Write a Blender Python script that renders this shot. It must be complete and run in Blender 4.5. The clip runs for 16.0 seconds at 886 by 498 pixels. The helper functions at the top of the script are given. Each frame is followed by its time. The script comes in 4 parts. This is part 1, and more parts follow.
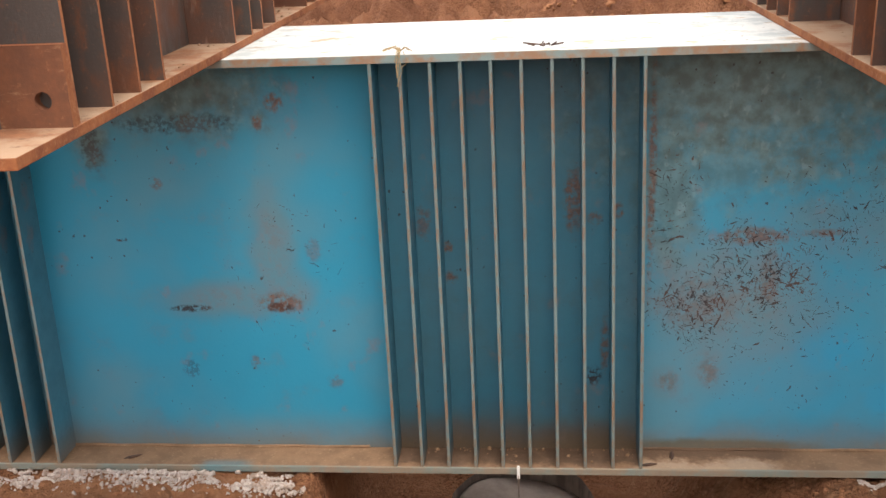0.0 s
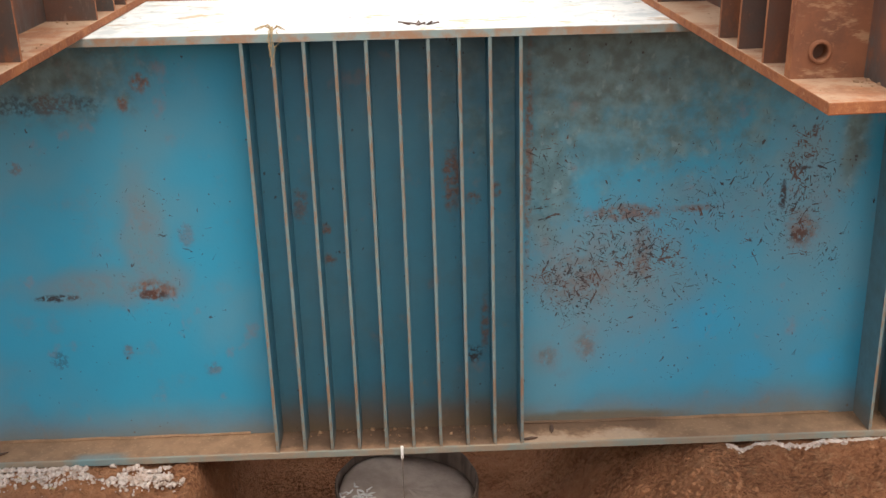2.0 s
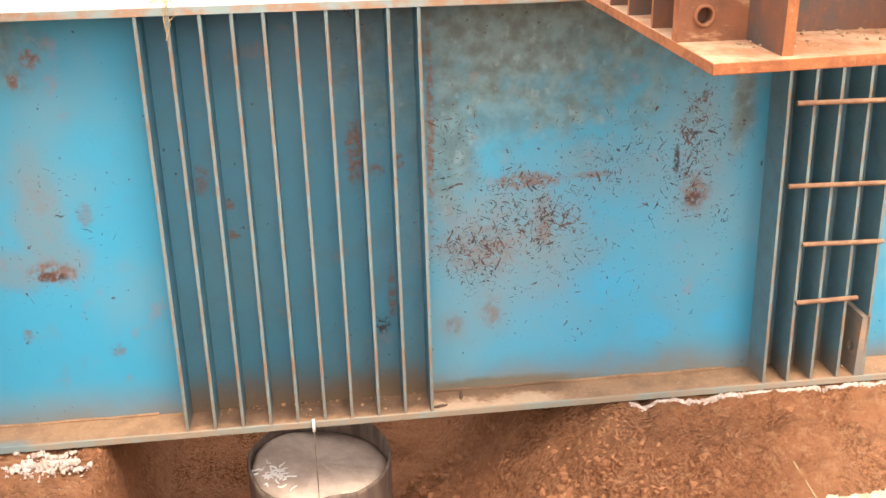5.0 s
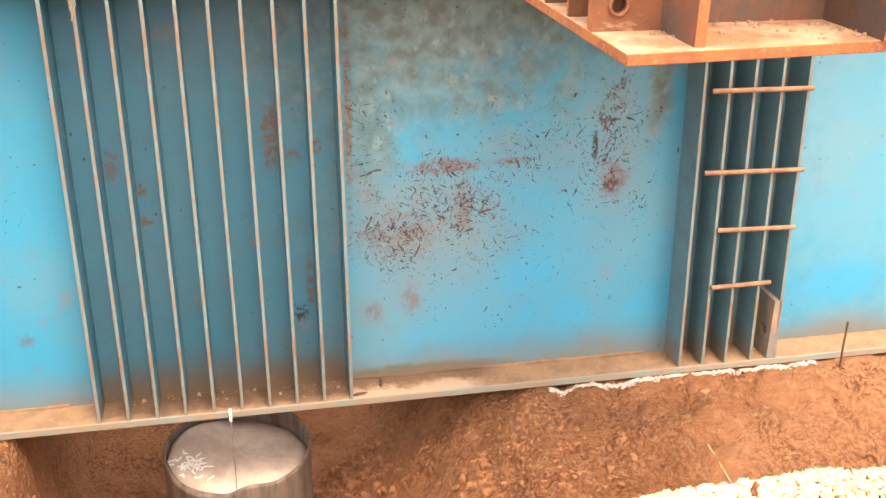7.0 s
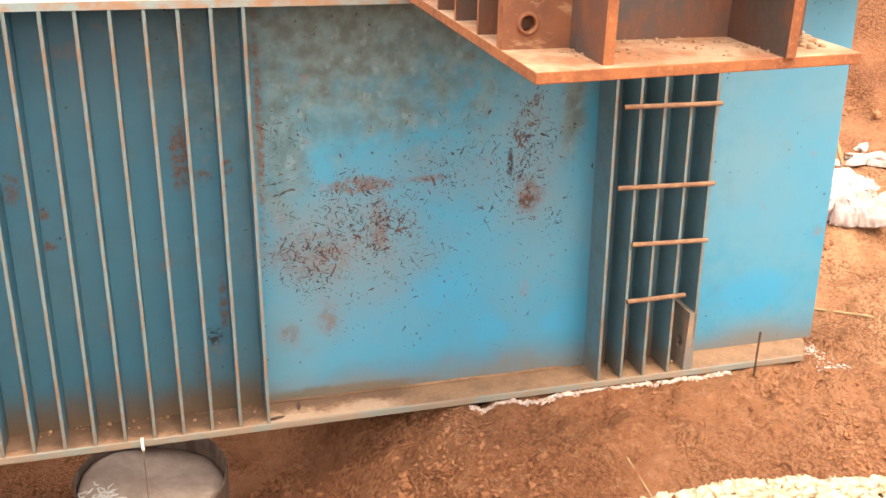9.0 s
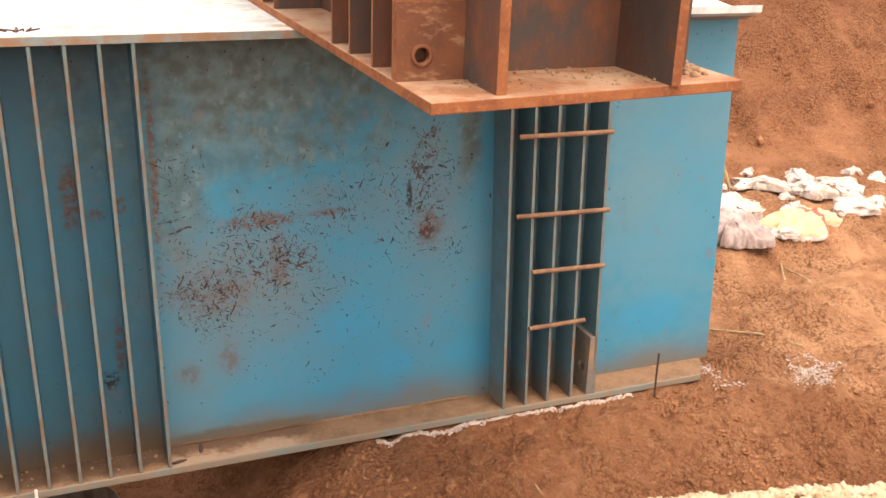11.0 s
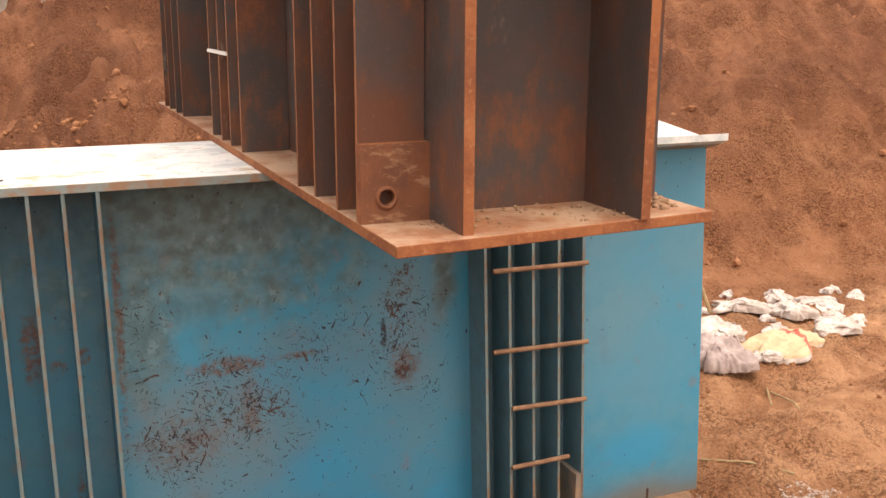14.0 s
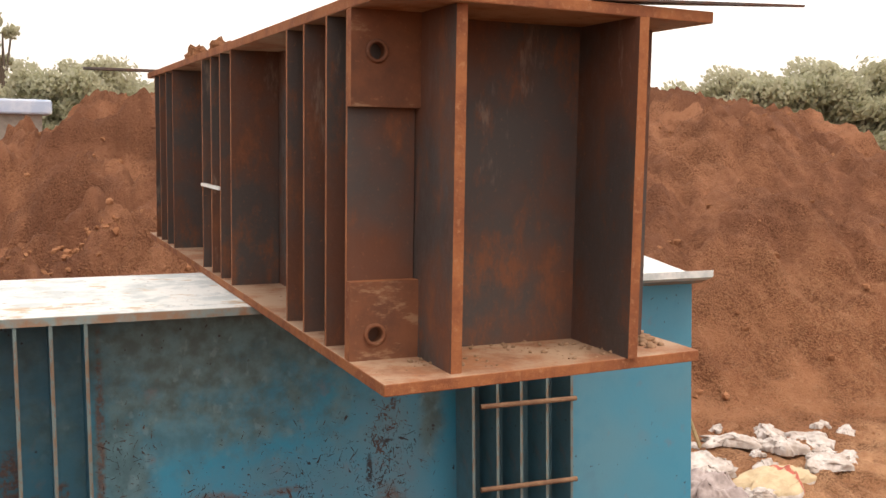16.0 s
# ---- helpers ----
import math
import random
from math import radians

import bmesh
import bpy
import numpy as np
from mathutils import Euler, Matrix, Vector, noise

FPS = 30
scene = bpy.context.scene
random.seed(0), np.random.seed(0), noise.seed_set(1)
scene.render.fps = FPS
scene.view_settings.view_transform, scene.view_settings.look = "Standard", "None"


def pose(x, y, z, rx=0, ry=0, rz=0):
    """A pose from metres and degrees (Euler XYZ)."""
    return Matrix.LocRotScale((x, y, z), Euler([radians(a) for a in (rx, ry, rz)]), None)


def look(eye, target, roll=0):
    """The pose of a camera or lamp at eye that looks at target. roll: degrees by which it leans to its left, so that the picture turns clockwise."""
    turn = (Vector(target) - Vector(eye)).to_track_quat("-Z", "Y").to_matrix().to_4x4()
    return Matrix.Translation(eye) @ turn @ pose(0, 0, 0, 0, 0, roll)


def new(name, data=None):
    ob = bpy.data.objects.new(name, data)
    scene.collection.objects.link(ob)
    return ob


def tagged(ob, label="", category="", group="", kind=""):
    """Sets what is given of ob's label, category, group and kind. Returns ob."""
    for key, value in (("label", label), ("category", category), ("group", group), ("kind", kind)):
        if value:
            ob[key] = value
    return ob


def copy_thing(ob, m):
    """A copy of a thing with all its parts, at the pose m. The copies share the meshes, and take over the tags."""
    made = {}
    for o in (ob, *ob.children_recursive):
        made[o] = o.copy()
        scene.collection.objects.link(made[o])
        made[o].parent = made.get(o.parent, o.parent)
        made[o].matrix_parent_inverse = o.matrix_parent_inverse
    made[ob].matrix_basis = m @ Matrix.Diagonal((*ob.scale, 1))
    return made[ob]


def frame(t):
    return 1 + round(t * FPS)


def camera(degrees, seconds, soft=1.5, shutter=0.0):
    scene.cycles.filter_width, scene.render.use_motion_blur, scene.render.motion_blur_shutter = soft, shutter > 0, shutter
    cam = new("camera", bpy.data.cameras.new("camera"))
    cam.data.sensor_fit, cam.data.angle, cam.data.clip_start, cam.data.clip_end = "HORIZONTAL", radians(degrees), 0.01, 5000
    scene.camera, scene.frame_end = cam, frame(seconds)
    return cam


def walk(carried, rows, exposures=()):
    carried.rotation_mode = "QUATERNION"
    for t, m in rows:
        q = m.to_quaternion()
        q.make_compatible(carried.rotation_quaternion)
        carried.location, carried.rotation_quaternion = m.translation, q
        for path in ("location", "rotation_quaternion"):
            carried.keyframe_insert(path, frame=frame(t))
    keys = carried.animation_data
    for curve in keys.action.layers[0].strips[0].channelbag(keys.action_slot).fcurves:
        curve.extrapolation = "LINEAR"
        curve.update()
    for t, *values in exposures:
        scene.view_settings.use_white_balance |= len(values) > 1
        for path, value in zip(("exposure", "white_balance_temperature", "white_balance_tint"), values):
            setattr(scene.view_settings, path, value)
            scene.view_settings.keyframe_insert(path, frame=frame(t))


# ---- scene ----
cam = camera(47.5, 16.0)
PATH = [
    (0, (0.596, -3.533, 2.233), (0.404, -1.658, 1.564), -2.6),
    (0.5, (0.603, -3.544, 2.206), (0.466, -1.664, 1.539), -2.2),
    (1, (0.601, -3.536, 2.211), (0.532, -1.656, 1.535), -1.9),
    (1.5, (0.564, -3.496, 2.268), (0.57, -1.629, 1.551), -1.4),
    (2, (0.574, -3.492, 2.265), (0.631, -1.632, 1.532), -1.2),
    (2.5, (0.579, -3.493, 2.264), (0.677, -1.638, 1.523), -1.2),
    (3, (0.587, -3.488, 2.263), (0.718, -1.637, 1.517), -1.2),
    (5.3, (0.581, -3.541, 2.241), (0.835, -1.718, 1.458), -0.5),
    (5.5, (0.602, -3.517, 2.258), (0.868, -1.703, 1.459), -0.2),
    (6, (0.616, -3.486, 2.249), (0.917, -1.679, 1.444), -0.0),
    (6.5, (0.621, -3.485, 2.249), (0.964, -1.686, 1.446), 0.4),
    (7, (0.62, -3.503, 2.254), (0.996, -1.713, 1.446), 0.8),
    (7.5, (0.634, -3.47, 2.246), (1.035, -1.681, 1.448), 1.0),
    (8, (0.634, -3.469, 2.247), (1.071, -1.686, 1.455), 1.4),
    (8.5, (0.644, -3.466, 2.247), (1.13, -1.693, 1.459), 1.6),
    (9, (0.655, -3.47, 2.253), (1.181, -1.704, 1.475), 1.6),
    (9.5, (0.663, -3.462, 2.253), (1.244, -1.71, 1.485), 2.2),
    (11.8, (0.656, -3.481, 2.245), (1.394, -1.752, 1.564), 1.5),
    (12, (0.68, -3.475, 2.255), (1.413, -1.741, 1.58), 1.4),
    (12.5, (0.705, -3.443, 2.25), (1.451, -1.699, 1.616), 1.0),
    (13, (0.724, -3.399, 2.246), (1.482, -1.643, 1.662), 1.0),
    (13.5, (0.721, -3.413, 2.255), (1.483, -1.641, 1.725), 0.9),
    (14, (0.721, -3.413, 2.262), (1.491, -1.628, 1.794), 0.3),
    (14.5, (0.719, -3.42, 2.272), (1.504, -1.625, 1.875), 0.3),
    (15, (0.716, -3.422, 2.276), (1.516, -1.618, 1.954), 0.5),
    (15.5, (0.716, -3.424, 2.284), (1.524, -1.614, 2.02), 0.7),
    (16, (0.715, -3.426, 2.289), (1.522, -1.608, 2.071), 0.9),
]
walk(cam, [(t, look(eye, target, roll)) for t, eye, target, roll in PATH],
     [(0, 0.12, 6600, 12), (3.2, 0.02, 6700, 12), (5.3, 1.25, 7400, 18), (7.0, 1.36, 7750, 19), (8.2, 1.18, 7700, 19), (9.7, 0.82, 7550, 20),
      (11.8, 0.1, 7650, 22), (13.0, 0.0, 7550, 22), (14.5, 0.0, 7300, 19), (15.2, -0.06, 7050, 17), (16.0, -0.3, 6900, 15)])





# ---- world, sun ----
def build_world():
    world = bpy.data.worlds.new("world")
    scene.world = world
    world.use_nodes = True
    nt = world.node_tree
    nt.nodes.clear()
    out = nt.nodes.new("ShaderNodeOutputWorld")
    sky = nt.nodes.new("ShaderNodeTexSky")
    sky.sky_type = "NISHITA"
    sky.sun_disc = False
    sky.sun_elevation, sky.sun_rotation = radians(SUN_ELEVATION), radians(SUN_TURN)
    sky.air_density, sky.dust_density = 1.6, 6.0
    a = nt.nodes.new("ShaderNodeBackground")
    a.inputs["Strength"].default_value = 0.10
    nt.links.new(sky.outputs["Color"], a.inputs["Color"])
    b = nt.nodes.new("ShaderNodeBackground")
    b.inputs["Color"].default_value = (1.0, 0.97, 0.93, 1)
    b.inputs["Strength"].default_value = CLOUD
    add = nt.nodes.new("ShaderNodeAddShader")
    nt.links.new(a.outputs[0], add.inputs[0])
    nt.links.new(b.outputs[0], add.inputs[1])
    nt.links.new(add.outputs[0], out.inputs["Surface"])
    sun = new("sun", bpy.data.lights.new("sun", "SUN"))
    sun.data.energy, sun.data.angle, sun.data.color = SUN_STRENGTH, radians(25), (1.0, 0.93, 0.82)
    az, el = radians(SUN_TURN), radians(SUN_ELEVATION)
    way = Vector((math.sin(az) * math.cos(el), math.cos(az) * math.cos(el), math.sin(el)))
    sun.matrix_world = look(way * 50, (0, 0, 0))


SUN_ELEVATION, SUN_TURN, SUN_STRENGTH, CLOUD = 68.0, 165.0, 1.5, 1.45
build_world()


# ---- materials ----
class Mat:
    """A node material: short calls that add nodes and link them."""

    def __init__(self, name, roughness=0.7, metallic=0.0, specular=0.4):
        self.m = bpy.data.materials.new(name)
        self.m.use_nodes = True
        self.nt = self.m.node_tree
        self.bsdf = self.nt.nodes["Principled BSDF"]
        self.bsdf.inputs["Roughness"].default_value = roughness
        self.bsdf.inputs["Metallic"].default_value = metallic
        self.bsdf.inputs["Specular IOR Level"].default_value = specular
        tc = self.nt.nodes.new("ShaderNodeTexCoord")
        self.co = tc.outputs["Object"]
        self.span = (-100.0, 100.0)

    def node(self, kind):
        return self.nt.nodes.new(kind)

    def put(self, socket, value):
        if isinstance(value, (int, float)):
            socket.default_value = value
        elif isinstance(value, tuple):
            socket.default_value = (*value, 1.0) if len(value) == 3 and len(socket.default_value) == 4 else value
        else:
            self.nt.links.new(value, socket)

    def shift_by_object(self, amount=20.0):
        info = self.node("ShaderNodeObjectInfo")
        mul = self.math("MULTIPLY", info.outputs["Random"], amount)
        v = self.node("ShaderNodeVectorMath")
        v.operation = "ADD"
        self.put(v.inputs[0], self.co)
        self.put(v.inputs[1], mul)
        self.co = v.outputs[0]

    def scaled(self, scale, offset=(0, 0, 0)):
        mp = self.node("ShaderNodeMapping")
        self.put(mp.inputs["Vector"], self.co)
        mp.inputs["Scale"].default_value = scale
        mp.inputs["Location"].default_value = offset
        return mp.outputs[0]

    def noise(self, scale, detail=4.0, rough=0.55, co=None, distortion=0.0):
        n = self.node("ShaderNodeTexNoise")
        self.put(n.inputs["Vector"], co or self.co)
        n.inputs["Scale"].default_value = scale
        n.inputs["Detail"].default_value = detail
        n.inputs["Roughness"].default_value = rough
        n.inputs["Distortion"].default_value = distortion
        return n.outputs["Fac"]

    def voronoi(self, scale, co=None, feature="F1"):
        n = self.node("ShaderNodeTexVoronoi")
        n.feature = feature
        self.put(n.inputs["Vector"], co or self.co)
        n.inputs["Scale"].default_value = scale
        return n.outputs["Distance"]

    def wobbled(self, scale, amount):
        """The coordinates, pushed about by noise."""
        n = self.node("ShaderNodeTexNoise")
        self.put(n.inputs["Vector"], self.co)
        n.inputs["Scale"].default_value = scale
        v = self.node("ShaderNodeVectorMath")
        v.operation = "MULTIPLY_ADD"
        self.put(v.inputs[0], n.outputs["Color"])
        v.inputs[1].default_value = (amount, amount, amount)
        self.put(v.inputs[2], self.co)
        return v.outputs[0]

    def streaks(self, turn, long, wide):
        """Noise drawn out along one way on an upright plate: long and wide are its cells a metre."""
        lay = self.node("ShaderNodeMapping")
        self.put(lay.inputs["Vector"], self.co)
        lay.inputs["Rotation"].default_value = (0, radians(turn), 0)
        draw = self.node("ShaderNodeMapping")
        self.put(draw.inputs["Vector"], lay.outputs[0])
        draw.inputs["Scale"].default_value = (long, 1, wide)
        draw.inputs["Location"].default_value = (turn, turn * 0.7, 0)
        return self.noise(1.0, 1.5, 0.5, draw.outputs[0], 0.9)

    def math(self, op, a, b=0.0, clamp=False):
        n = self.node("ShaderNodeMath")
        n.operation, n.use_clamp = op, clamp
        self.put(n.inputs[0], a)
        self.put(n.inputs[1], b)
        return n.outputs[0]

    def step(self, value, low, high, to0=0.0, to1=1.0):
        n = self.node("ShaderNodeMapRange")
        n.interpolation_type = "SMOOTHSTEP"
        self.put(n.inputs["Value"], value)
        for key, v in (("From Min", low), ("From Max", high), ("To Min", to0), ("To Max", to1)):
            n.inputs[key].default_value = v
        return n.outputs["Result"]

    def mix(self, fac, a, b):
        n = self.node("ShaderNodeMix")
        n.data_type = "RGBA"
        self.put(n.inputs[0], fac)
        self.put(n.inputs[6], a)
        self.put(n.inputs[7], b)
        return n.outputs[2]

    def axis(self, i):
        n = self.node("ShaderNodeSeparateXYZ")
        self.put(n.inputs[0], self.co)
        return n.outputs[i]

    def blob(self, cx, cz, rx, rz, ragged, soft=0.5):
        """A stain with an uneven rim, round (cx, cz) on an upright plate."""
        mp = self.node("ShaderNodeMapping")
        self.put(mp.inputs["Vector"], self.co)
        mp.inputs["Scale"].default_value = (1 / rx, 0, 1 / rz)
        mp.inputs["Location"].default_value = (-cx / rx, 0, -cz / rz)
        ln = self.node("ShaderNodeVectorMath")
        ln.operation = "LENGTH"
        self.put(ln.inputs[0], mp.outputs[0])
        return self.step(self.math("ADD", ln.outputs["Value"], ragged), 1.0 + soft, 1.0 - soft)

    def blobs(self, rows, ragged, soft=0.5):
        total = None
        for row in rows:
            if row[0] + 2 * row[2] < self.span[0] or row[0] - 2 * row[2] > self.span[1]:
                continue
            b = self.blob(*row[:4], ragged, soft)
            if len(row) > 4:
                b = self.math("MULTIPLY", b, row[4])
            total = b if total is None else self.math("MAXIMUM", total, b)
        return 0.0 if total is None else total

    def finish(self, colour, roughness=None, height=None, strength=0.3, distance=0.01):
        self.put(self.bsdf.inputs["Base Color"], colour)
        if roughness is not None:
            self.put(self.bsdf.inputs["Roughness"], roughness)
        if height is not None:
            bump = self.node("ShaderNodeBump")
            bump.inputs["Strength"].default_value = strength
            bump.inputs["Distance"].default_value = distance
            self.put(bump.inputs["Height"], height)
            self.put(self.bsdf.inputs["Normal"], bump.outputs[0])
        return self.m


BLUE, BLUE_DULL = (0.024, 0.250, 0.395), (0.085, 0.240, 0.325)
OLIVE = (0.082, 0.098, 0.082)


def blue_paint(name, span=None, dull=(0.065, 0.135, 0.168), bay_shade=0.0):
    """Old blue paint: chalky patches, rust spots, chips, scratches, and mud splashed up from below."""
    k = Mat(name, 0.5, 0.0, 0.28)
    k.span = span or k.span
    big, mid, fine = k.noise(1.6, 3), k.noise(9, 6, 0.65), k.noise(70, 4)
    colour = k.mix(k.step(big, 0.36, 0.70), BLUE, BLUE_DULL)
    colour = k.mix(k.step(k.noise(4.5, 7, 0.72), 0.54, 0.70, 0, 0.45), colour, (0.11, 0.20, 0.26))
    ragged = k.math("MULTIPLY", k.math("SUBTRACT", mid, 0.5), 2.2)
    tatty = k.math("MULTIPLY", k.math("SUBTRACT", k.noise(26, 5, 0.7), 0.5), 1.8)
    z = k.axis(2)
    level = k.math("ADD", z, k.math("MULTIPLY", k.math("SUBTRACT", k.noise(3.0, 5), 0.5), 0.22))
    # shade of the stiffened bays, put into the paint as a duller tone
    if bay_shade:
        colour = k.mix(k.step(mid, 0.2, 0.8, 0.7 * bay_shade, bay_shade), colour, dull)
    if span:
        chalk = k.blobs([(3.30, 1.05, 0.40, 0.95)], ragged, 0.5)
        colour = k.mix(k.math("MULTIPLY", chalk, 0.35), colour, (0.14, 0.30, 0.36))
        # bluer patches; the broad one at x 1.75 paints in brighter light
        fresh_and_lit = k.blobs([(3.22, 0.30, 0.20, 0.10), (1.95, 0.27, 0.10, 0.07), (1.72, 0.48, 0.14, 0.10), (1.75, 0.35, 0.45, 0.22, 0.45), (2.25, 0.27, 0.08, 0.06)], ragged, 0.6)
        colour = k.mix(k.math("MULTIPLY", fresh_and_lit, 0.6), colour, (0.014, 0.27, 0.47))
        # dull olive film
        film = k.blobs([(-0.74, 1.56, 0.32, 0.15), (-1.14, 1.38, 0.07, 0.12), (1.42, 1.62, 0.62, 0.46),
                        (1.08, 1.12, 0.12, 0.28, 0.85), (1.30, 1.24, 0.20, 0.12, 0.7), (1.95, 1.66, 0.48, 0.31, 0.9), (2.26, 1.27, 0.055, 0.20)], ragged, 0.65)
        mottle = k.mix(k.step(k.noise(13, 5, 0.6), 0.35, 0.68), OLIVE, (0.13, 0.20, 0.20))
        mottle = k.mix(k.step(k.noise(21, 3, 0.5, k.scaled((1, 1, 0.8), (7, 0, 3))), 0.60, 0.70, 0, 0.5), mottle, (0.21, 0.27, 0.26))
        colour = k.mix(k.math("MULTIPLY", film, 0.88), colour, mottle)
        # greyed paint, rubbed through
        worn = k.blobs([(-0.47, 0.94, 0.075, 0.24), (-0.68, 0.71, 0.28, 0.075), (-0.42, 0.74, 0.10, 0.09), (1.33, 0.72, 0.38, 0.24),
                        (1.70, 0.96, 0.42, 0.15, 0.55), (2.10, 0.98, 0.16, 0.30, 0.5), (1.25, 0.42, 0.08, 0.12, 0.7), (1.10, 0.34, 0.06, 0.07, 0.7)], ragged, 0.6)
        colour = k.mix(k.math("MULTIPLY", worn, 0.62), colour, k.mix(k.step(k.noise(18, 5, 0.65), 0.4, 0.65), (0.12, 0.19, 0.215), (0.17, 0.145, 0.13)))
        # rust
        rust = k.blobs([(-0.45, 0.695, 0.085, 0.040), (-0.40, 1.512, 0.030, 0.035), (-0.47, 1.44, 0.020, 0.025),
                        (-0.58, 0.43, 0.022, 0.030, 0.7), (-0.25, 0.34, 0.03, 0.03, 0.6), (-0.90, 1.20, 0.025, 0.025, 0.7),
                        (-0.30, 0.92, 0.03, 0.05, 0.5), (0.725, 1.11, 0.035, 0.12), (0.807, 1.035, 0.026, 0.024),
                        (0.891, 1.065, 0.022, 0.028), (0.145, 1.026, 0.03, 0.06, 0.7), (0.234, 0.927, 0.020, 0.022)], tatty, 0.4)
        rust = k.math("MAXIMUM", rust, k.blobs([
                        (0.246, 0.796, 0.022, 0.024), (0.848, 0.50, 0.016, 0.11, 0.9), (1.40, 0.955, 0.13, 0.032, 0.9), (1.20, 0.68, 0.13, 0.10, 0.5),
                        (1.26, 0.385, 0.035, 0.06, 0.6), (1.10, 0.34, 0.035, 0.04, 0.6), (1.66, 0.965, 0.08, 0.015, 0.7),
                        (1.47, 0.78, 0.03, 0.10, 0.7), (2.10, 0.86, 0.06, 0.07, 0.8), (1.016, 1.15, 0.014, 0.40, 0.9)], tatty, 0.5))
        rust = k.math("MULTIPLY", rust, k.step(k.noise(34, 5, 0.7), 0.36, 0.56))
        colour = k.mix(k.math("MULTIPLY", rust, 0.85), colour, k.mix(k.step(fine, 0.35, 0.65), (0.105, 0.056, 0.038), (0.175, 0.083, 0.048)))
        # dark scrapes and smears
        marks = k.blobs([(-0.82, 0.672, 0.085, 0.014), (-0.45, 0.675, 0.055, 0.020), (0.806, 0.372, 0.026, 0.038),
                         (-0.78, 1.44, 0.22, 0.035, 0.6), (-1.14, 1.36, 0.04, 0.09, 0.6), (2.103, 1.262, 0.012, 0.028), (2.06, 1.115, 0.045, 0.008),
                         (2.005, 1.00, 0.012, 0.06), (2.09, 0.84, 0.035, 0.030), (-1.07, 0.972, 0.022, 0.008), (-0.86, 0.40, 0.03, 0.04, 0.5)], tatty, 0.35)
        marks = k.math("MULTIPLY", marks, k.step(k.noise(60, 4, 0.7), 0.42, 0.54))
        # short scratches running every way
        field = k.blobs([(1.34, 0.76, 0.40, 0.27), (1.90, 1.00, 0.40, 0.25, 0.8), (2.10, 1.06, 0.15, 0.28), (2.21, 0.76, 0.07, 0.14, 0.9),
                         (1.10, 1.05, 0.12, 0.25, 0.8), (1.75, 0.62, 0.60, 0.45, 0.30), (-0.45, 0.85, 0.25, 0.30, 0.35)], ragged, 0.6)
        dense = k.blobs([(1.19, 0.66, 0.17, 0.12), (1.50, 0.79, 0.20, 0.14, 0.9), (2.06, 1.03, 0.075, 0.24), (1.42, 0.95, 0.16, 0.05, 0.8),
                         (1.72, 0.98, 0.07, 0.10, 0.7)], ragged, 0.6)
        wish = k.math("ADD", k.math("MULTIPLY", field, 0.084), k.math("MULTIPLY", dense, 0.043))
        lines = None
        for turn, long, wide, bar in ((14, 18, 105, 0.765), (62, 22, 110, 0.765), (112, 20, 95, 0.77), (155, 26, 120, 0.76), (90, 30, 115, 0.775)):
            streak = k.step(k.math("ADD", k.streaks(turn, long, wide), wish), bar, bar + 0.022)
            lines = streak if lines is None else k.math("MAXIMUM", lines, streak)
        dots = k.step(k.math("ADD", k.noise(58, 2, 0.5), wish), 0.765, 0.79)
        lines = k.math("MULTIPLY", k.math("MAXIMUM", lines, dots), k.step(field, 0.04, 0.25))
        marks = k.math("MAXIMUM", marks, lines)
        brown = k.mix(k.step(k.noise(6, 2), 0.45, 0.6), (0.022, 0.018, 0.020), (0.070, 0.032, 0.022))
        colour = k.mix(k.math("MULTIPLY", marks, 0.92), colour, brown)
        # damp tide marks and old silt
        wet = k.blobs([(1.30, 0.045, 0.36, 0.035)], k.math("MULTIPLY", ragged, 0.5), 0.4)
        colour = k.mix(k.math("MULTIPLY", wet, 0.8), colour, (0.040, 0.060, 0.045))
        if bay_shade:
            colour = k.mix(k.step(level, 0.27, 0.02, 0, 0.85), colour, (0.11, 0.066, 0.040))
    # rare chips everywhere
    chips = k.math("MAXIMUM", k.math("LESS_THAN", k.math("ADD", k.voronoi(16), k.math("MULTIPLY", fine, 0.10)), 0.115), k.step(k.noise(44, 2, 0.5, k.scaled((1, 1, 0.7), (4, 4, 4))), 0.71, 0.74))
    chips = k.math("MULTIPLY", chips, k.step(k.noise(3.1, 2), 0.47, 0.55))
    colour = k.mix(k.math("MULTIPLY", chips, 0.8), colour, (0.04, 0.03, 0.03))
    pink = k.step(k.noise(7.0, 4, 0.6, k.scaled((1, 1, 0.8), (5, 2, 1))), 0.60, 0.72, 0, 0.45)
    colour = k.mix(pink, colour, (0.20, 0.15, 0.15))
    # mud
    mud = k.step(level, 0.22, -0.02, 0, 0.82)
    colour = k.mix(mud, colour, k.mix(fine, (0.20, 0.128, 0.072), (0.145, 0.11, 0.072)))
    rough = k.step(k.math("ADD", mid, mud), 0.3, 1.0, 0.42, 0.8)
    return k.finish(colour, rough, k.math("ADD", k.math("MULTIPLY", mid, 0.6), fine), 0.12, 0.004)


